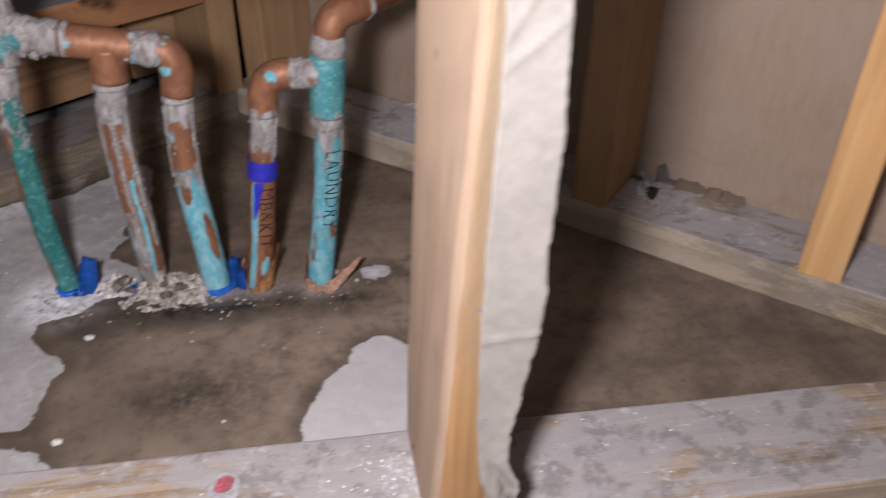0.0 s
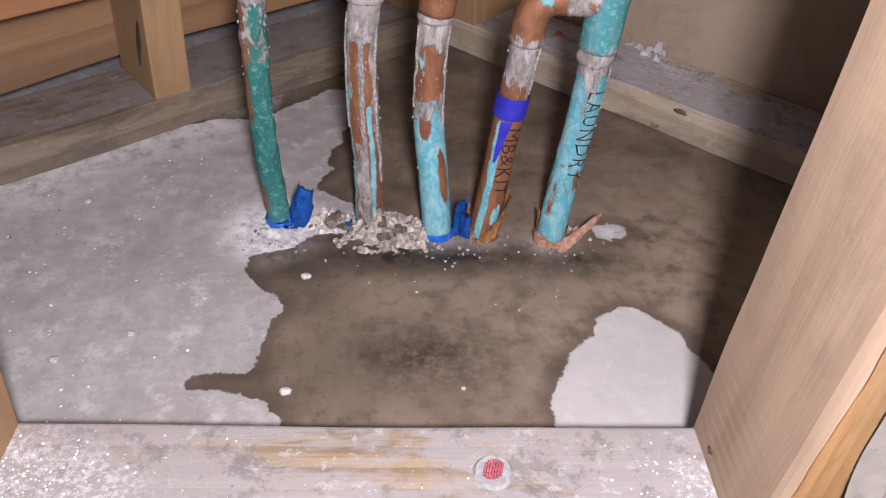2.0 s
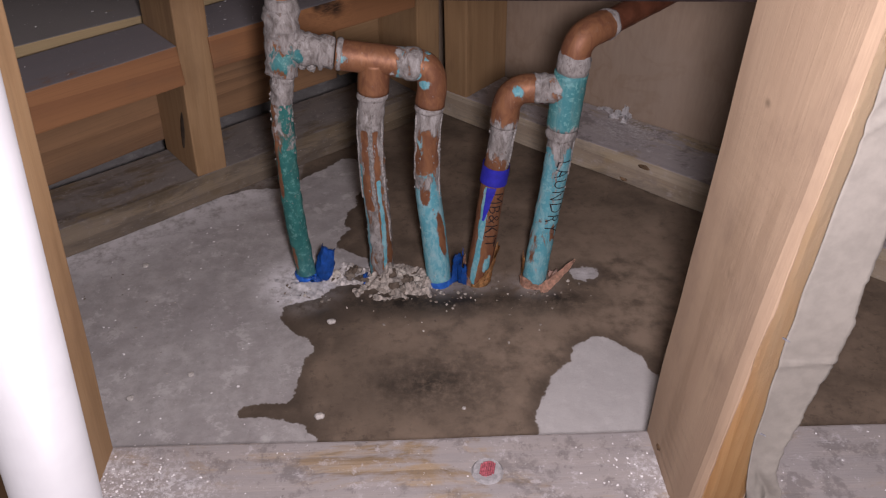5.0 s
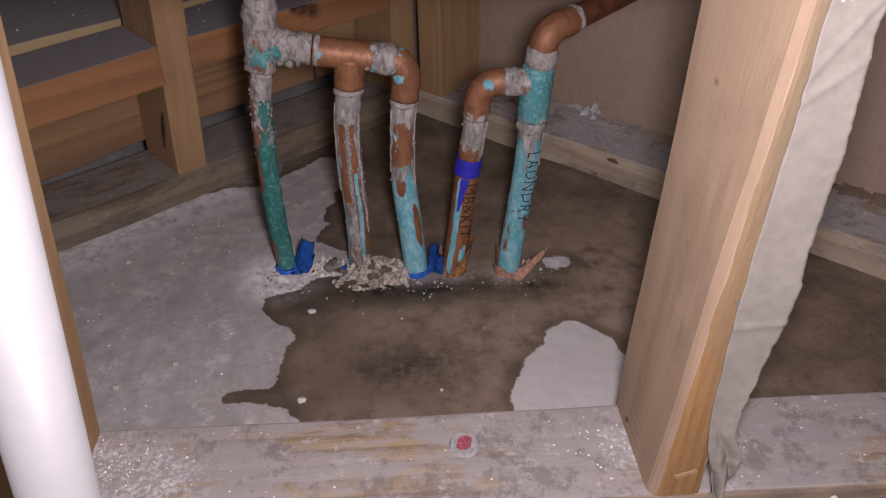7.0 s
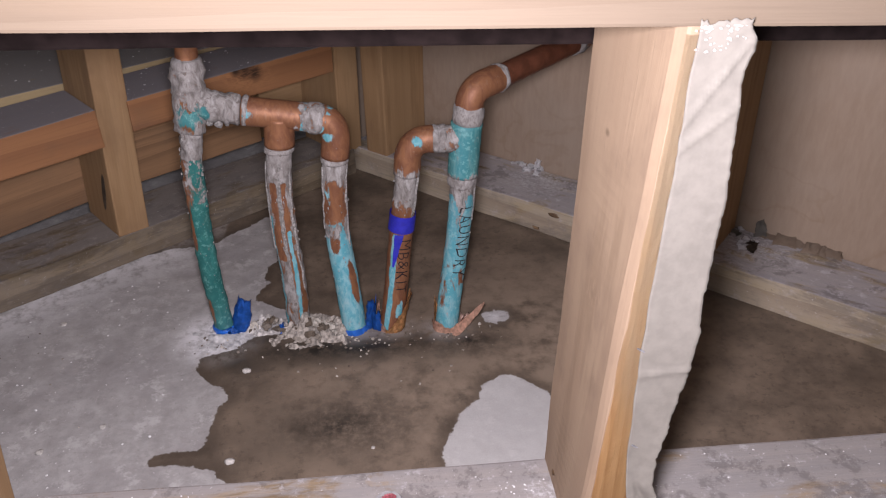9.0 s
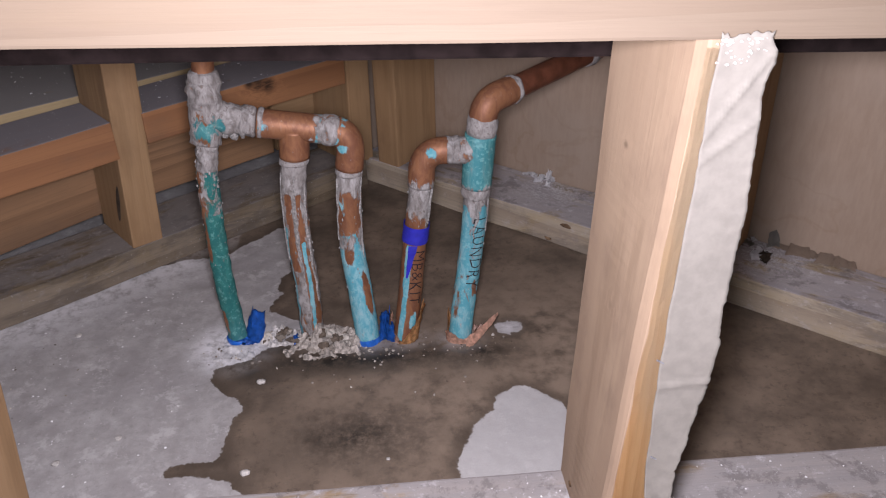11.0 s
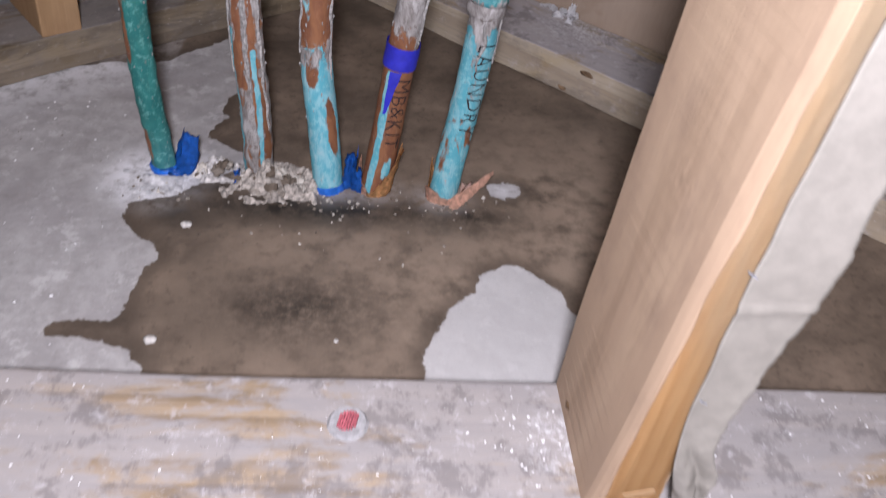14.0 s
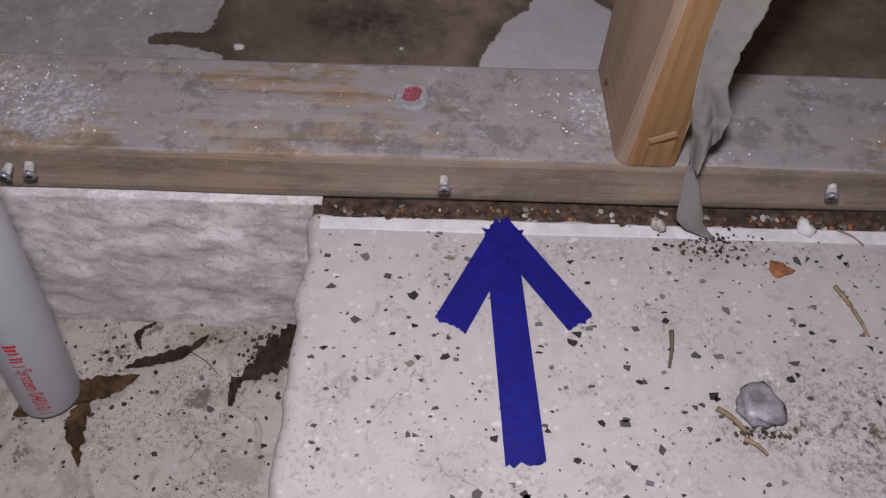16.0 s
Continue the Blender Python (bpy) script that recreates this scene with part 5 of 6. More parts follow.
sleeve((-0.007, 0.232, 0), -20, 0.012, 0.032, -0.003, 1.0, 4.5, SLEEVE, "crumpled blue plastic scrap between two risers")


def hugging(nodes, a0, a1, r, tall, flare, seed, n=22, rows_n=9):
    """A torn sleeve that clings to a riser foot between two angles; tall(t) is its height."""
    line = [q for q in curve_points(nodes) if q.z > -0.004]
    bm = bmesh.new()
    rows = []
    for j in range(rows_n + 1):
        rows.append([])
        for i in range(n + 1):
            t = i / n
            a = a0 + (a1 - a0) * t
            h = tall(t) * (1 + 0.18 * noise.noise(Vector((t * 14, seed, 0)))) * j / rows_n
            q = min(line, key=lambda p: abs(p.z - h))
            out = Vector((math.sin(a), -math.cos(a), 0))
            rr = r + 0.0012 + flare * (j / rows_n) ** 2 + 0.0012 * noise.noise(Vector((t * 9, j * 0.7, seed)))
            rows[-1].append(bm.verts.new(Vector((q.x, q.y, h - 0.001)) + out * rr))
    for p, q in zip(rows, rows[1:]):
        for k in range(n):
            bm.faces.new((p[k], p[k + 1], q[k + 1], q[k]))
    bmesh.ops.solidify(bm, geom=list(bm.faces), thickness=0.001)
    return bm


def clinging(nodes, a0, a1, r, tall, flare, seed, mat, label):
    return thing("sleeve_scrap", hugging(nodes, a0, a1, r, tall, flare, seed), mat, label, "sleeve scrap", smooth=True, group="torn pipe sleeves")


clinging(RISER_4, -0.5, 2.0, 0.0130, lambda t: 0.006 + 0.034 * max(0, min(1, (t - 0.1) / 0.5)), 0.0025, 5, SLEEVE_TAN, "torn orange sleeve clinging to the copper riser foot")
clinging(RISER_4, -1.9, -0.5, 0.0125, lambda t: 0.030 - 0.02 * t, 0.004, 6, SLEEVE_PINK, "ragged pink sleeve at the copper riser foot")
clinging(RISER_5, -1.3, 1.4, 0.0150, lambda t: 0.011 + 0.003 * math.sin(9 * t), 0.0018, 7, SLEEVE_PINK, "pink sleeve collar round the cyan riser foot")
clinging(RISER_5, -2.4, -1.2, 0.0128, lambda t: 0.034 * (1 - 0.5 * abs(2 * t - 1)), 0.002, 8, SLEEVE_TAN, "torn orange sleeve behind the cyan riser")


def flap():
    """The long pointed tongue of sleeve that stands off the riser."""
    bm = bmesh.new()
    rows = []
    for i in range(17):
        t = i / 16
        c = Vector((0.072 + 0.036 * t, 0.214 + 0.016 * t, 0.003 + 0.026 * t ** 1.3))
        w = 0.010 * (1 - t) ** 0.6 + 0.003 + 0.003 * noise.noise(Vector((t * 9, 2, 2)))
        rows.append([bm.verts.new(c + Vector((-0.2, 0.35, 0.9)) * w * (j / 4 - 0.5) + Vector((0, 0.002, 0)) * noise.noise(Vector((t * 8, j, 1)))) for j in range(5)])
    for p, q in zip(rows, rows[1:]):
        for k in range(4):
            bm.faces.new((p[k], p[k + 1], q[k + 1], q[k]))
    bmesh.ops.solidify(bm, geom=list(bm.faces), thickness=0.0011)
    return bm


thing("sleeve_scrap", flap(), SLEEVE_PINK, "long pointed pink sleeve tongue beside the cyan riser", "sleeve scrap", smooth=True, group="torn pipe sleeves")
sleeve((0.088, 0.232, 0), 10, 0.013, 0.016, 0.004, 1.0, 9.5, plain("pale_pink_sleeve", (0.62, 0.42, 0.36), 0.8, 0.2, 200), "pale pink sleeve scrap beside the cyan riser")


def heap(cx, cy, rx, ry, h, rough, seed, nx=70, ny=50):
    """A low uneven mound on the slab, sunk at its rim."""
    bm = bmesh.new()
    rows = []
    for j in range(ny + 1):
        rows.append([])
        for i in range(nx + 1):
            u, v = 2 * i / nx - 1, 2 * j / ny - 1
            x, y = cx + u * rx, cy + v * ry
            d = math.hypot(u, v) + 0.35 * noise.fractal(Vector((x * 55, y * 55, seed)), 1.0, 2.0, 3)
            f = max(0, 1 - d)
            n = noise.turbulence(Vector((x * 75, y * 75, seed + 4)), 3, False)
            k = noise.noise(Vector((x * 190, y * 190, seed)))
            rows[-1].append(bm.verts.new((x, y, -0.0016 + h * f ** 0.7 * (1 - rough + rough * (1.1 * n + 0.25 * k)))))
    for a, b in zip(rows, rows[1:]):
        for k in range(nx):
            bm.faces.new((a[k], a[k + 1], b[k + 1], b[k]))
    return bm


def rubble(seed, places):
    """Angular crumbs scattered round a few spots."""
    r = random.Random(seed)
    bits = []
    for cx, cy, spread, count, size in places:
        for _ in range(count):
            d, a = spread * r.random() ** 0.7, r.uniform(0, 6.3)
            s = size * r.uniform(0.25, 1.0) ** 1.5
            bits.append(moved(lump_bm(s, r.random() * 99, 2 if s > 0.003 else 1, 0.65, 0.7), pose(cx + d * math.cos(a), cy + 0.6 * d * math.sin(a), s * 0.15 + (0.014 * max(0, 1 - d / spread) if size > 0.0035 else 0.0), r.uniform(0, 40), r.uniform(0, 40), r.uniform(0, 360))))
    return join(bits)


thing("rubble_heap", heap(-0.075, 0.236, 0.046, 0.028, 0.034, 0.6, 3, 120, 90), RUBBLE, "crumbled pale mortar heaped round the riser foot", "rubble", smooth=True, kind="stuff")
thing("rubble_heap", heap(-0.122, 0.250, 0.030, 0.020, 0.024, 0.7, 8), plain("white_mortar", (0.47, 0.44, 0.43), 0.95, 0.4, 200, bump=0.8, dist=0.0015), "whitish crumbled mortar beside the riser", "rubble", smooth=True, kind="stuff")
thing("salt_crust", heap(-0.172, 0.237, 0.042, 0.028, 0.007, 0.6, 12), plain("grey_salt", (0.47, 0.455, 0.47), 0.9, 0.3, 160, bump=0.7, dist=0.0012), "white salt crust on the slab at the green riser", "salt crust", smooth=True, kind="stuff")
thing("salt_crust", heap(0.036, 0.250, 0.022, 0.012, 0.003, 0.5, 17), RUBBLE, "thin greyish salt patch behind the risers", "salt crust", smooth=True, kind="stuff")
thing("rubble_crumbs", rubble(4, [(-0.075, 0.236, 0.028, 30, 0.0065), (-0.077, 0.230, 0.042, 60, 0.003), (-0.12, 0.246, 0.028, 26, 0.0055), (-0.03, 0.218, 0.03, 40, 0.002), (-0.165, 0.225, 0.035, 40, 0.002)]), RUBBLE_BITS, "loose mortar crumbs round the risers", "rubble", kind="stuff")
thing("floor_grit", rubble(9, [(0.085, 0.21, 0.040, 34, 0.0020), (0.02, 0.222, 0.05, 24, 0.0015), (-0.3, 0.2, 0.16, 60, 0.0012), (-0.02, 0.2, 0.12, 60, 0.0016)]), RUBBLE_BITS, "scattered grit on the slab", "grit", kind="stuff")
for (x, y), s in (((-0.139, 0.179), 0.0042), ((-0.139, 0.058), 0.0042), ((-0.348, 0.277), 0.004), ((-0.262, 0.112), 0.003), ((-0.31, 0.085), 0.0035), ((-0.013, 0.062), 0.0018)):
    thing("mortar_crumb", lump_bm(s, x * 77, 2, 0.4, 0.4), PALE_CRUMB, "small pale crumb lying on the slab", "crumb", pose(x, y, s * 0.25), smooth=True, group="pale crumbs")

# ---------------------------------------------------------------- torn paper on the front stud
def at_height(z, table):
    """Straight steps between (height, value) pairs listed from the top down."""
    for (za, a), (zb, b) in zip(table, table[1:]):
        if z >= zb:
            f = max(0.0, min(1.0, (za - z) / (za - zb)))
            return a + (b - a) * f
    return table[-1][1]


PAPER_LEFT = ((0.43, 0.163), (0.333, 0.1605), (0.23, 0.1575), (0.14, 0.1585), (0.096, 0.161), (0.07, 0.1685), (0.05, 0.1725))
PAPER_RIGHT = ((0.43, 0.1865), (0.416, 0.1875), (0.408, 0.1915), (0.39, 0.188), (0.31, 0.1905), (0.207, 0.1895), (0.175, 0.1845), (0.125, 0.1775), (0.108, 0.1775), (0.094, 0.1845), (0.075, 0.184), (0.06, 0.1805), (0.05, 0.1762))


def paper():
    bm = bmesh.new()
    rows = []
    n = 150
    for j in range(n + 1):
        z = 0.4185 - 0.3685 * j / n
        left = at_height(z, PAPER_LEFT) + 0.001 * noise.noise(Vector((z * 40, 0, 7)))
        right = at_height(z, PAPER_RIGHT) + 0.0016 * noise.fractal(Vector((z * 70, 3, 0)), 0.5, 2.1, 7) - 0.004 * max(0, noise.noise(Vector((z * 33, 8, 0))) - 0.25)
        row = []
        for i in range(19):
            u = i / 18
            x = left + (right - left) * u
            ridge = abs(noise.noise(Vector((x * 70 + z * 18, z * 26, 1)))) + 0.5 * abs(noise.noise(Vector((x * 120 - z * 70, z * 60, 5))))
            y = -0.0932 - 0.0005 * ridge - 0.0016 * max(0, 1 - abs(z - 0.36 - 0.9 * (x - 0.17)) / 0.004) - 0.0014 * max(0, 1 - abs(z - 0.205 - 0.15 * (x - 0.17)) / 0.003) - 0.0014 * max(0, 1 - abs(z - 0.395 - 1.6 * (x - 0.18)) / 0.005) - 0.003 * u * u * (0.6 + 0.4 * math.sin(z * 60))
            if z < 0.125:     # the lower end is crumpled and folded outwards
                k = (0.125 - z) / 0.075
                y -= 0.012 * k * abs(math.sin(u * 3.6 + z * 45)) + 0.004 * k * abs(noise.noise(Vector((x * 160, z * 110, 9))))
            top = 0.004 * noise.fractal(Vector((x * 170, 2, 0)), 0.6, 2.0, 5) if j < 3 else 0.0
            row.append(bm.verts.new((x, min(y, -0.0918), z + top)))
        rows.append(row)
    for k in range(22):     # the narrow end that hangs over the plate down to the terrazzo
        t = (k + 1) / 22
        z = 0.05 - 0.0548 * t
        wide = at_height(1 - t, ((1.0, 0.0035), (0.75, 0.010), (0.25, 0.0175), (0.1, 0.0165), (0.0, 0.006)))
        left = at_height(1 - t, ((1.0, 0.1725), (0.7, 0.1725), (0.2, 0.1735), (0.08, 0.181), (0.0, 0.196)))
        y = -0.0955 - 0.017 * t ** 1.3
        rows.append([bm.verts.new((left + wide * i / 18, y - 0.004 * (1 - t) * math.sin(i / 18 * 3.1) + 0.0016 * math.sin(i / 5 + 3 * t), z + 0.004 * (0.5 - i / 18) * (1 - t))) for i in range(19)])
    for a, b in zip(rows, rows[1:]):
        for k in range(18):
            bm.faces.new((a[k], a[k + 1], b[k + 1], b[k]))
    bmesh.ops.recalc_face_normals(bm, faces=list(bm.faces))
    bmesh.ops.solidify(bm, geom=list(bm.faces), thickness=0.0005)
    return bm


thing("torn_paper", paper(), PAPER, "ragged beige wallboard paper hanging on the stud", "wall paper", smooth=True)


def crumbs_on_paper():
    r = random.Random(44)
    return join([moved(lump_bm(r.uniform(0.0003, 0.0009) , r.random() * 90, 1, 0.6, 0.9), pose(0.1600 + 0.0255 * r.random(), -0.0945, 0.4165 - 0.013 * r.random() ** 2)) for _ in range(46)])


thing("plaster_crumbs", crumbs_on_paper(), FLAKE, "white plaster crumbs stuck along the torn paper top", "plaster crumbs", kind="stuff")

# ---------------------------------------------------------------- fixings on the front plate
anchor = empty("plate_anchor", "round anchor head with red sealant in the floor plate", "anchor", (0.0, -0.034, TOP))
bm = bmesh.new()
bmesh.ops.create_cone(bm, segments=28, radius1=0.0125, radius2=0.0105, depth=0.003, cap_ends=True)
part("washer", bm, GREY_DISC, anchor, "dusty grey washer", pose(0, -0.034, TOP + 0.001))
bits = []
for k in range(7):
    x = -0.0048 + 0.0016 * k
    h = math.sqrt(max(0.000004, 0.0066 ** 2 - x * x))
    bits.append(moved(box_bm(-0.0007, 0.0007, -h, h, 0, 0.0022, 0.0003), pose(x, -0.034, TOP + 0.0022, 0, 0, -12)))
part("sealant", join(bits), RED, anchor, "red sealant in ridges")


def screw(x, z, tilt, turn):
    sc = empty("drywall_screw", "small zinc cross-head screw standing out of the floor plate", "screw", (x, -0.089, z), "plate screws")
    m = pose(x, -0.089, z, tilt, 0, turn)
    part("shank", tube_bm([(0, 0.004, 0), (0, -0.003, 0), (0, -0.0065, 0)], lambda u: 0.0024 + 0.0008 * u, segs=14, step=0.0008, rough=0.0012, seed=x * 40), PALE_CRUMB, sc, "shank caked with white plaster", m, smooth=True)
    part("screw_head", tube_bm([(0, -0.005, 0), (0, -0.0072, 0), (0, -0.0085, 0), (0, -0.0091, 0)], lambda u: 0.0025 + 0.0019 * min(1, u * 1.6) - 0.0007 * max(0, u - 0.7), segs=20, step=0.0004), ZINC, sc, m=m, smooth=True)
    part("cross_slot", join([box_bm(-0.0022, 0.0022, -0.0095, -0.0090, -0.0005, 0.0005, 0), box_bm(-0.0005, 0.0005, -0.0096, -0.0090, -0.0022, 0.0022, 0)]), INK, sc, m=m)


for x, z, tilt, turn in ((0.0225, 0.0195, 12, 4), (0.2725, 0.0235, 16, -8), (-0.2442, 0.0215, 14, 12), (-0.2580, 0.0195, 14, -10)):
    screw(x, z, tilt, turn)

# ---------------------------------------------------------------- white plastic pipe
def plastic_pipe():
    foot, way = Vector((-0.2685, -0.168, LOW + 0.004)), Vector((0.078, 0.095, 1)).normalized()
    ob = empty("plastic_pipe", "white plastic pipe leaning beside the stud, printed in red", "plastic pipe", tuple(foot))
    m = along(foot, foot + way, Vector((0, -1, 0)))
    r, wall = 0.0218, 0.0032
    bm = bmesh.new()
    rows = []
    for rr, x in ((r - wall, 0.0), (r, 0.0), (r, 0.002), (r, 0.56), (r - wall, 0.56), (r - wall, 0.0)):
        rows.append([bm.verts.new((x, rr * math.cos(2 * math.pi * k / 48), rr * math.sin(2 * math.pi * k / 48))) for k in range(48)])
    for a, b in zip(rows, rows[1:]):
        for k in range(48):
            bm.faces.new((a[k], a[(k + 1) % 48], b[(k + 1) % 48], b[k]))
    bmesh.ops.recalc_face_normals(bm, faces=list(bm.faces))
    part("pipe_wall", bm, PVC, ob, m=m, smooth=True)
    return ob, m, r


pvc_ob, pvc_m, pvc_r = plastic_pipe()


def pipe_print(x0, x1, a0, a1, mat, label, rows_n=3, bars=(1,), seed=1):
    """Short strokes printed round the plastic pipe."""
    r = random.Random(seed)
    bm = bmesh.new()
    x = x0
    while x < x1:
        w = r.choice((0.0012, 0.002, 0.0028))
        a = a0 + (a1 - a0) * r.uniform(0, 0.25)
        b = a1 - (a1 - a0) * r.uniform(0, 0.25)
        vs = []
        for k in range(6):
            t = a + (b - a) * k / 5
            vs.append([bm.verts.new((xx, (pvc_r + 0.0002) * math.sin(t), (pvc_r + 0.0002) * math.cos(t))) for xx in (x, x + w)])
        for p, q in zip(vs, vs[1:]):
            bm.faces.new((p[0], p[1], q[1], q[0]))
        x += w + r.choice((0.0012, 0.0016, 0.004))
    return part("print", bm, mat, pvc_ob, label, m=pvc_m)


def pipe_letters(word, x_top, x_low, mid, tall):
    """Red letters that read down the plastic pipe."""
    cu = bpy.data.curves.new("letters", "FONT")
    cu.body = word
    tmp = new("letters", cu)
    bpy.context.view_layer.update()
    me = bpy.data.meshes.new_from_object(tmp.evaluated_get(bpy.context.evaluated_depsgraph_get()))
    bpy.data.objects.remove(tmp)
    bm = bmesh.new()
    bm.from_mesh(me)
    bpy.data.meshes.remove(me)
    xs, ys = [v.co.x for v in bm.verts], [v.co.y for v in bm.verts]
    x0, x1, y0, y1 = min(xs), max(xs), min(ys), max(ys)
    for v in bm.verts:
        x = x_top + (x_low - x_top) * (v.co.x - x0) / (x1 - x0)
        a = mid - ((v.co.y - y0) / (y1 - y0) - 0.5) * tall / pvc_r
        v.co = Vector((x, (pvc_r + 0.0005) * math.sin(a), (pvc_r + 0.0005) * math.cos(a)))
    part("print", bm, PRINT_RED, pvc_ob, "red printed letters", m=pvc_m)


pipe_letters("System 04010 1", 0.064, 0.006, -0.2, 0.0125)
pipe_print(0.067, 0.090, -0.42, 0.02, PRINT_RED, "red printed strokes", seed=3)
for k in range(7):
    pipe_print(0.455 + 0.008 * k, 0.4555 + 0.008 * k, -0.3, 0.35, PRINT_BLUE, "faint grey printed lines", seed=20 + k)

# ---------------------------------------------------------------- blue tape arrow
arrow = empty("tape_arrow", "dark blue tape arrow stuck on the terrazzo", "tape arrow", (0.06, -0.17, -0.006))


def strip(a, b, w0, w1, lift, seed, torn=(True, True)):
    a, b = Vector((*a, 0)), Vector((*b, 0))
    way = (b - a).normalized()
    side = Vector((-way.y, way.x, 0))
    bm = bmesh.new()
    rows = []
    n, m = 30, 10
    for i in range(n + 1):
        t = i / n
        rows.append([])
        for j in range(m + 1):
            u = j / m - 0.5
            p = a.lerp(b, t) + side * u * (w0 + (w1 - w0) * t)
            if (i == 0 and torn[0]) or (i == n and torn[1]):
                p += way * (0.0040 * noise.noise(Vector((u * 5, seed, i))) + 0.0014 * noise.noise(Vector((u * 21, seed, i))))
            p.z = -0.0056 + lift + 0.0003 * (1 + noise.noise(Vector((p.x * 90, p.y * 90, seed))))
            rows[-1].append(bm.verts.new(p))
    for p, q in zip(rows, rows[1:]):
        for k in range(m):
            bm.faces.new((p[k], p[k + 1], q[k + 1], q[k]))
    bmesh.ops.solidify(bm, geom=list(bm.faces), thickness=0.0003)
    return bm


part("tape_strip", strip((0.0605, -0.112), (0.0713, -0.2700), 0.0205, 0.0225, 0.0, 1), TAPE, arrow, smooth=True)
part("tape_strip", strip((0.0665, -0.107), (0.0290, -0.1845), 0.0205, 0.0215, 0.0006, 2), TAPE, arrow, smooth=True)
part("tape_strip", strip((0.0575, -0.106), (0.108, -0.1805), 0.0195, 0.0195, 0.0012, 3), TAPE, arrow, smooth=True)

# ---------------------------------------------------------------- litter on the floors
def leaf(a, b, width, lift, seed, label, mat=LEAF, curl=0.5):
    a, b = Vector(a), Vector(b)
    way = (b - a).normalized()
    side = UP.cross(way).normalized()
    bm = bmesh.new()
    rows = []
    n, m = 44, 8
    for i in range(n + 1):
        t = i / n
        w = 0.0008 + width * 1.75 * (t ** 0.8 * (1 - t) ** 0.9)  * (1 + 0.6 * noise.fractal(Vector((t * 7, seed, 0)), 0.6, 2.2, 6))
        mid = a.lerp(b, t) + side * 0.006 * math.sin(t * 4 + seed) + UP * (lift * math.sin(math.pi * t) + 0.002)
        rows.append([bm.verts.new(mid + side * w * (j / m - 0.5) + UP * (curl * w * (2 * (j / m - 0.5)) ** 2 + 0.0026 * noise.noise(Vector((t * 16, j * 0.8, seed))) + 0.0010 * noise.noise(Vector((t * 46, j * 1.3, seed))))) for j in range(m + 1)])
    for p, q in zip(rows, rows[1:]):
        for k in range(m):
            bm.faces.new((p[k], p[k + 1], q[k + 1], q[k]))
    bmesh.ops.solidify(bm, geom=list(bm.faces), thickness=0.0006)
    return thing("dry_leaf", bm, mat, label, "dry leaf", smooth=True, group="leaf litter")


leaf((-0.288, -0.191, LOW), (-0.209, -0.145, LOW), 0.040, 0.001, 1, "crinkled brown dry leaf under the plastic pipe", LEAF, 0.12)
leaf((-0.216, -0.149, LOW), (-0.161, -0.112, LOW), 0.018, 0.001, 2, "narrow pointed dark leaf on the sunken floor", LEAF_DARK, 0.1)
leaf((-0.236, -0.162, LOW), (-0.236, -0.224, LOW), 0.023, 0.001, 3, "brown torn leaf on the sunken floor", LEAF, 0.15)
leaf((-0.131, -0.147, LOW), (-0.078, -0.104, LOW), 0.042, 0.001, 4, "dark flat rotten leaf against the step", LEAF_DARK, 0.05)
leaf((-0.138, -0.170, LOW), (-0.121, -0.152, LOW), 0.016, 0.001, 5, "small dark leaf scrap", LEAF_DARK, 0.1)
leaf((-0.212, -0.128, LOW), (-0.207, -0.102, LOW), 0.009, 0.001, 6, "small dark leaf scrap", LEAF_DARK, 0.1)


def twig(a, b, r, label, mat):
    a, b = Vector(a), Vector(b)
    mid = a.lerp(b, 0.5) + Vector((0.001, 0.001, 0.0004))
    return thing("twig", tube_bm([tuple(a), tuple(mid), tuple(b)], lambda u: r * (1 - 0.4 * u), segs=8, rough=0.0004, seed=a.x * 90), mat, label, "twig", smooth=True, group="twigs")


twig((0.270, -0.148, -0.0045), (0.281, -0.184, -0.0045), 0.0014, "straight dry straw on the terrazzo", STRAW)
twig((0.162, -0.184, -0.0045), (0.157, -0.209, -0.0045), 0.0015, "short dark twig on the terrazzo", plain("dark_twig", (0.11, 0.1, 0.07), 0.8))
twig((0.180, -0.234, -0.0045), (0.194, -0.248, -0.0045), 0.0018, "short straw beside the grey lump", STRAW)
twig((0.192, -0.252, -0.0045), (0.203, -0.261, -0.0045), 0.0015, "short straw on the terrazzo", STRAW)
twig((0.284, -0.103, -0.0045), (0.298, -0.115, -0.0045), 0.0009, "thin straw near the plate", STRAW)
twig((-0.172, -0.128, LOW + 0.002), (-0.146, -0.148, LOW + 0.002), 0.0006, "thin dry stem on the sunken floor", STRAW)
thing("grey_lump", lump_bm(0.0132, 4.2, 3, 0.34, 0.45), PEBBLE, "rounded translucent grey lump lying on the terrazzo", "lump", pose(0.204, -0.233, -0.002), smooth=True)
thing("rust_crumb", moved(lump_bm(0.0072, 6.6, 2, 0.3, 0.75), Matrix.Diagonal((1, 0.9, 1, 1))), CRUMB, "jagged orange brown crumb lying on the terrazzo", "crumb", pose(0.2365, -0.136, -0.0045, 0, 0, -8), smooth=False)
thing("plaster_lump", lump_bm(0.0065, 2.1, 2, 0.8, 0.6), GROUT, "pale plaster lump at the plate", "crumb", pose(0.262, -0.103, -0.003), smooth=True)
thing("plaster_lump", lump_bm(0.0052, 5.1, 2, 0.8, 0.6), RUBBLE, "pale plaster lump at the hanging paper", "crumb", pose(0.165, -0.104, -0.003), smooth=True)


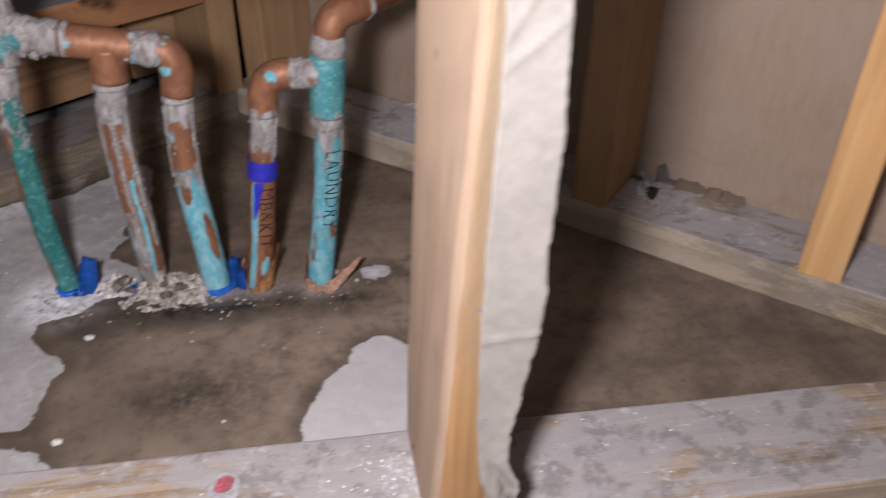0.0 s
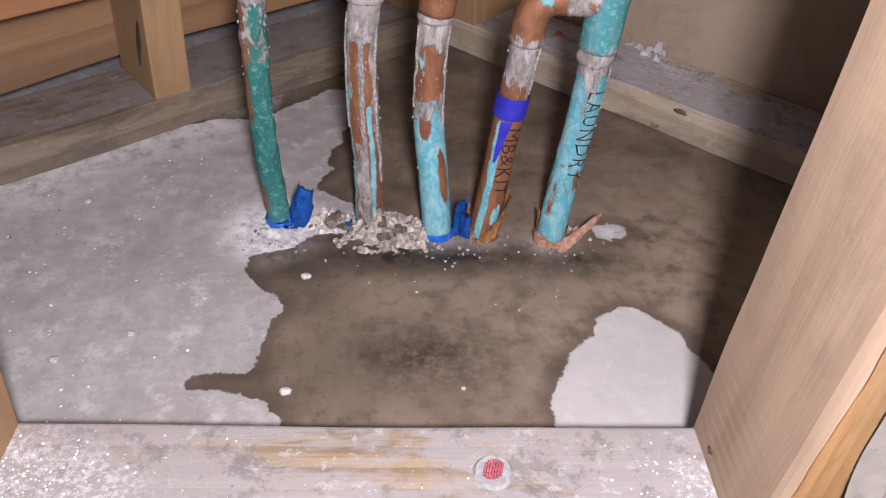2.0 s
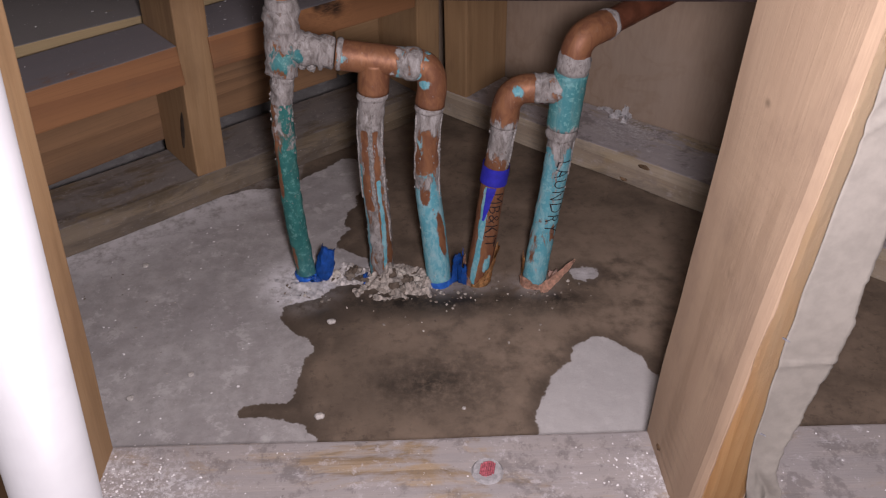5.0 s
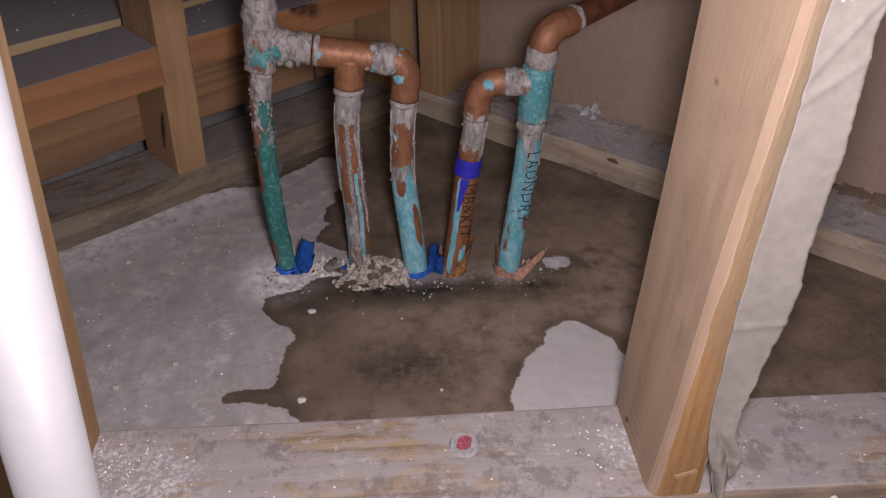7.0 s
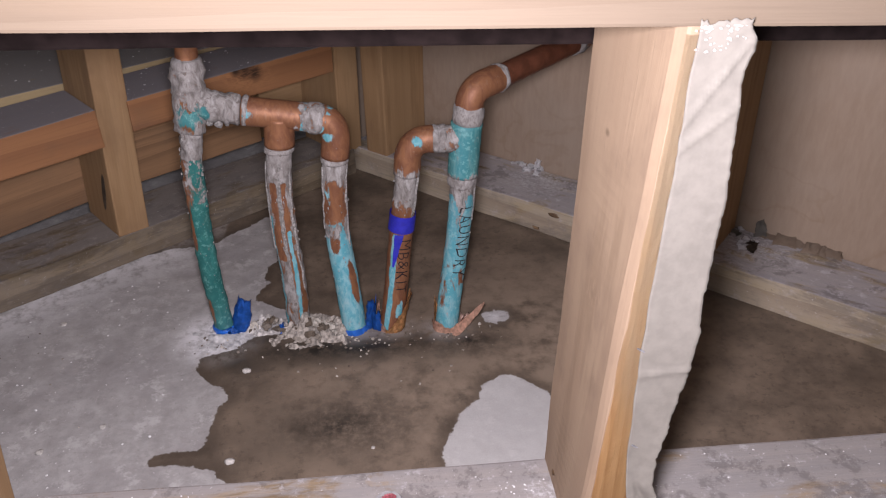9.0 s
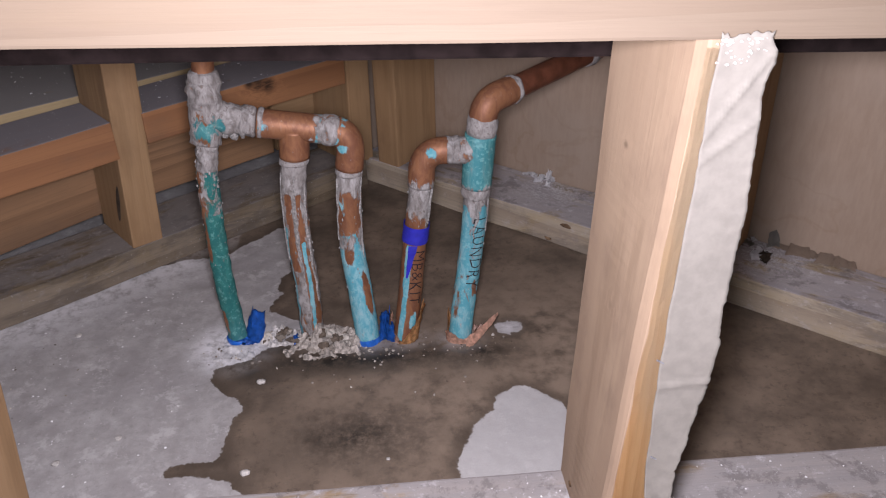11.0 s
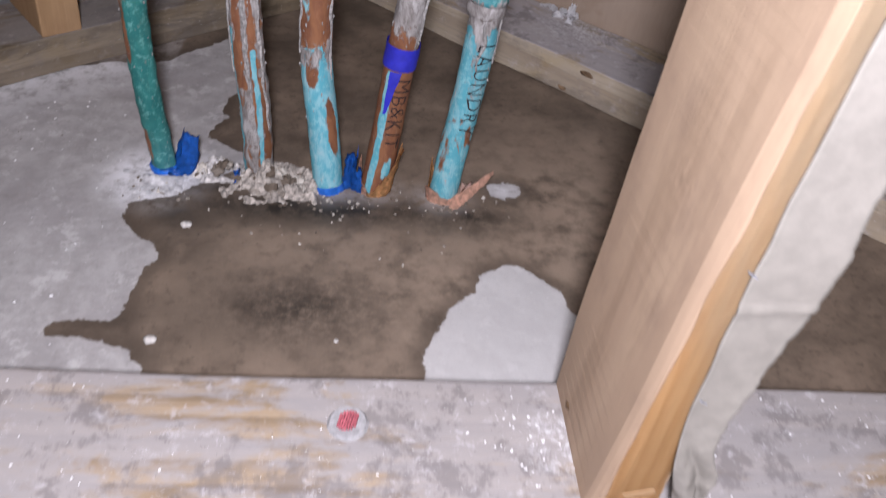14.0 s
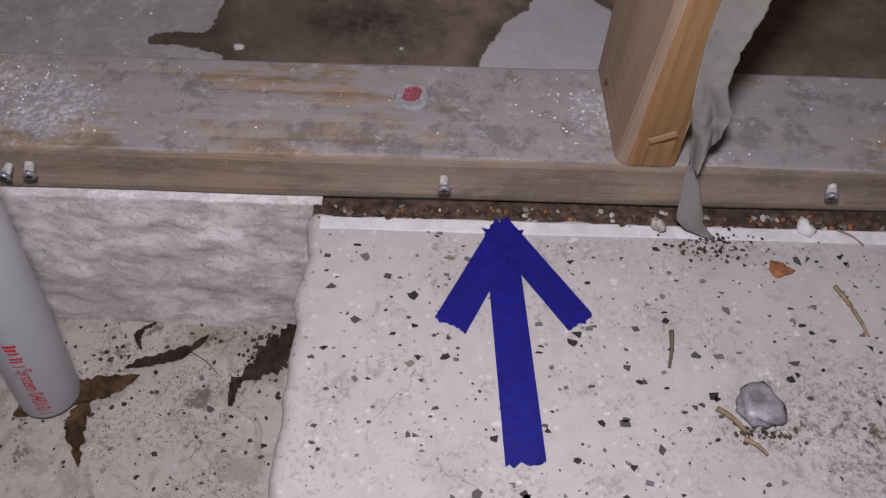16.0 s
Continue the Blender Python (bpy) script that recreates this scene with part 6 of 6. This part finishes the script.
def drift(seed, centre, spread, z, count, size):
    """Fine flat grains, thick in the middle of a patch and thin at its rim."""
    r = random.Random(seed)
    out = []
    for _ in range(count):
        x, y = r.gauss(centre[0], spread[0]), r.gauss(centre[1], spread[1])
        out.append(moved(lump_bm(size * r.uniform(0.3, 1) ** 1.6, r.random() * 99, 1, 0.35, 0.8), pose(x, y, z, 0, 0, r.uniform(0, 360))))
    return join(out)


def specks(seed, area, z, count, size):
    r = random.Random(seed)
    return join([moved(lump_bm(size * r.uniform(0.3, 1) ** 1.4, r.random() * 99, 1, 0.35, 0.8), pose(r.uniform(area[0], area[1]), r.uniform(area[2], area[3]), z)) for _ in range(count)])


thing("dirt_specks", drift(21, (0.198, -0.119), (0.016, 0.006), -0.0055, 170, 0.0014), DIRT, "dark dirt crumbs beside the hanging paper", "dirt", kind="stuff")
thing("dirt_specks", specks(22, (-0.33, STEP_X - 0.012, -0.3, -0.1), LOW + 0.0005, 170, 0.0022), DIRT, "dark dirt crumbs on the sunken floor", "dirt", kind="stuff")
thing("dirt_specks", drift(27, (-0.10, -0.122), (0.018, 0.012), LOW + 0.0005, 160, 0.0024), DIRT, "dark dirt gathered in the corner of the step", "dirt", kind="stuff")
thing("dirt_specks", specks(23, (0.0, 0.5, -0.35, -0.11), -0.0056, 160, 0.0011), DIRT, "fine dark dirt on the terrazzo", "dirt", kind="stuff")
thing("dirt_specks", drift(28, (0.206, -0.248), (0.009, 0.003), -0.0055, 90, 0.0015), LEAF_DARK, "reddish brown debris beside the grey lump", "dirt", kind="stuff")
thing("plaster_specks", specks(24, (-0.5, 0.4, -0.08, -0.008), TOP + 0.0010, 130, 0.0010), FLAKE, "white plaster specks on the front floor plate", "plaster dust", kind="stuff")
thing("plaster_specks", drift(25, (-0.285, -0.04), (0.03, 0.017), TOP + 0.0010, 260, 0.0010), FLAKE, "fine white plaster crumbs drifted on the front floor plate", "plaster dust", kind="stuff")
thing("plaster_specks", drift(29, (0.105, -0.045), (0.012, 0.02), TOP + 0.0010, 50, 0.0010), FLAKE, "white plaster grains on the plate beside the stud", "plaster dust", kind="stuff")
thing("plaster_specks", specks(26, (-0.45, -0.2, 0.02, 0.36), 0.0008, 110, 0.0013), FLAKE, "white plaster specks on the slab", "plaster dust", kind="stuff")


def block_dust(seed, s0, s1, d0, d1, z, count):
    """Plaster grains on the level tops of the left wall's blocking."""
    rr = random.Random(seed)
    return join([moved(lump_bm(0.0015 * rr.uniform(0.2, 1) ** 2, rr.random() * 99, 1, 0.4, 0.8), Matrix.Translation(on_left(rr.uniform(s0, s1), rr.uniform(d0, d1), z))) for _ in range(count)])


thing("plaster_specks", block_dust(51, 0.03, 0.30, 0.01, 0.085, 0.1985, 45), FLAKE, "white plaster grains on the dusty fir block", "plaster dust", kind="stuff")
thing("plaster_specks", block_dust(52, 0.36, 0.60, 0.01, 0.085, 0.1950, 30), FLAKE, "white plaster grains on the dusty fir block", "plaster dust", kind="stuff")
thing("plaster_specks", block_dust(53, 0.05, 0.70, 0.13, 0.33, 0.1960, 90), FLAKE, "white plaster grains on the dusty rail of the wall behind", "plaster dust", kind="stuff")


# ---------------------------------------------------------------- peeling paper at the foot of the back wall
def flake(s, d, size, tall, seed, mat, label, angle=0):
    bm = scrap((0, 0, 0), 0, size, tall, -size * 0.5, 1.1, seed, 8)
    m = along(on_back(s, d, TOP + 0.001), on_back(s + 1, d, TOP + 0.001), UP) @ pose(0, 0, 0, 0, 0, 180 + angle)
    thing("paper_flake", bm, mat, label, "paper flake", m, smooth=True, group="peeling flakes")


r = random.Random(5)
for k in range(12):
    flake(0.212 + 0.046 * r.random(), 0.088 - 0.020 * r.random(), r.uniform(0.006, 0.015), 0.003 + 0.005 * r.random(), k * 1.7, FLAKE, "curled white flake on the back floor plate", r.uniform(-70, 70))
flake(0.249, 0.087, 0.010, 0.017, 33, FLAKE, "pointed white flake against the wallboard")
for k in range(16):
    flake(0.498 + 0.056 * r.random(), 0.086 - 0.042 * r.random(), r.uniform(0.008, 0.018), 0.003 + 0.008 * r.random(), 40 + k * 1.3, (FLAKE, FLAKE, PAPER, LEAF_DARK)[k % 4], "torn pale paper flake at the foot of the wallboard", r.uniform(-80, 80))
flake(0.552, 0.084, 0.016, 0.020, 91, PAPER, "curled paper tip standing off the wallboard", 30)
for k in range(5):
    flake(0.566 + 0.016 * k, 0.083 - 0.004 * (k % 2), 0.030, 0.006 + 0.007 * r.random(), 60 + k * 2.3, BACKING, "peeling brown wallboard paper above the plate", r.uniform(-14, 14))
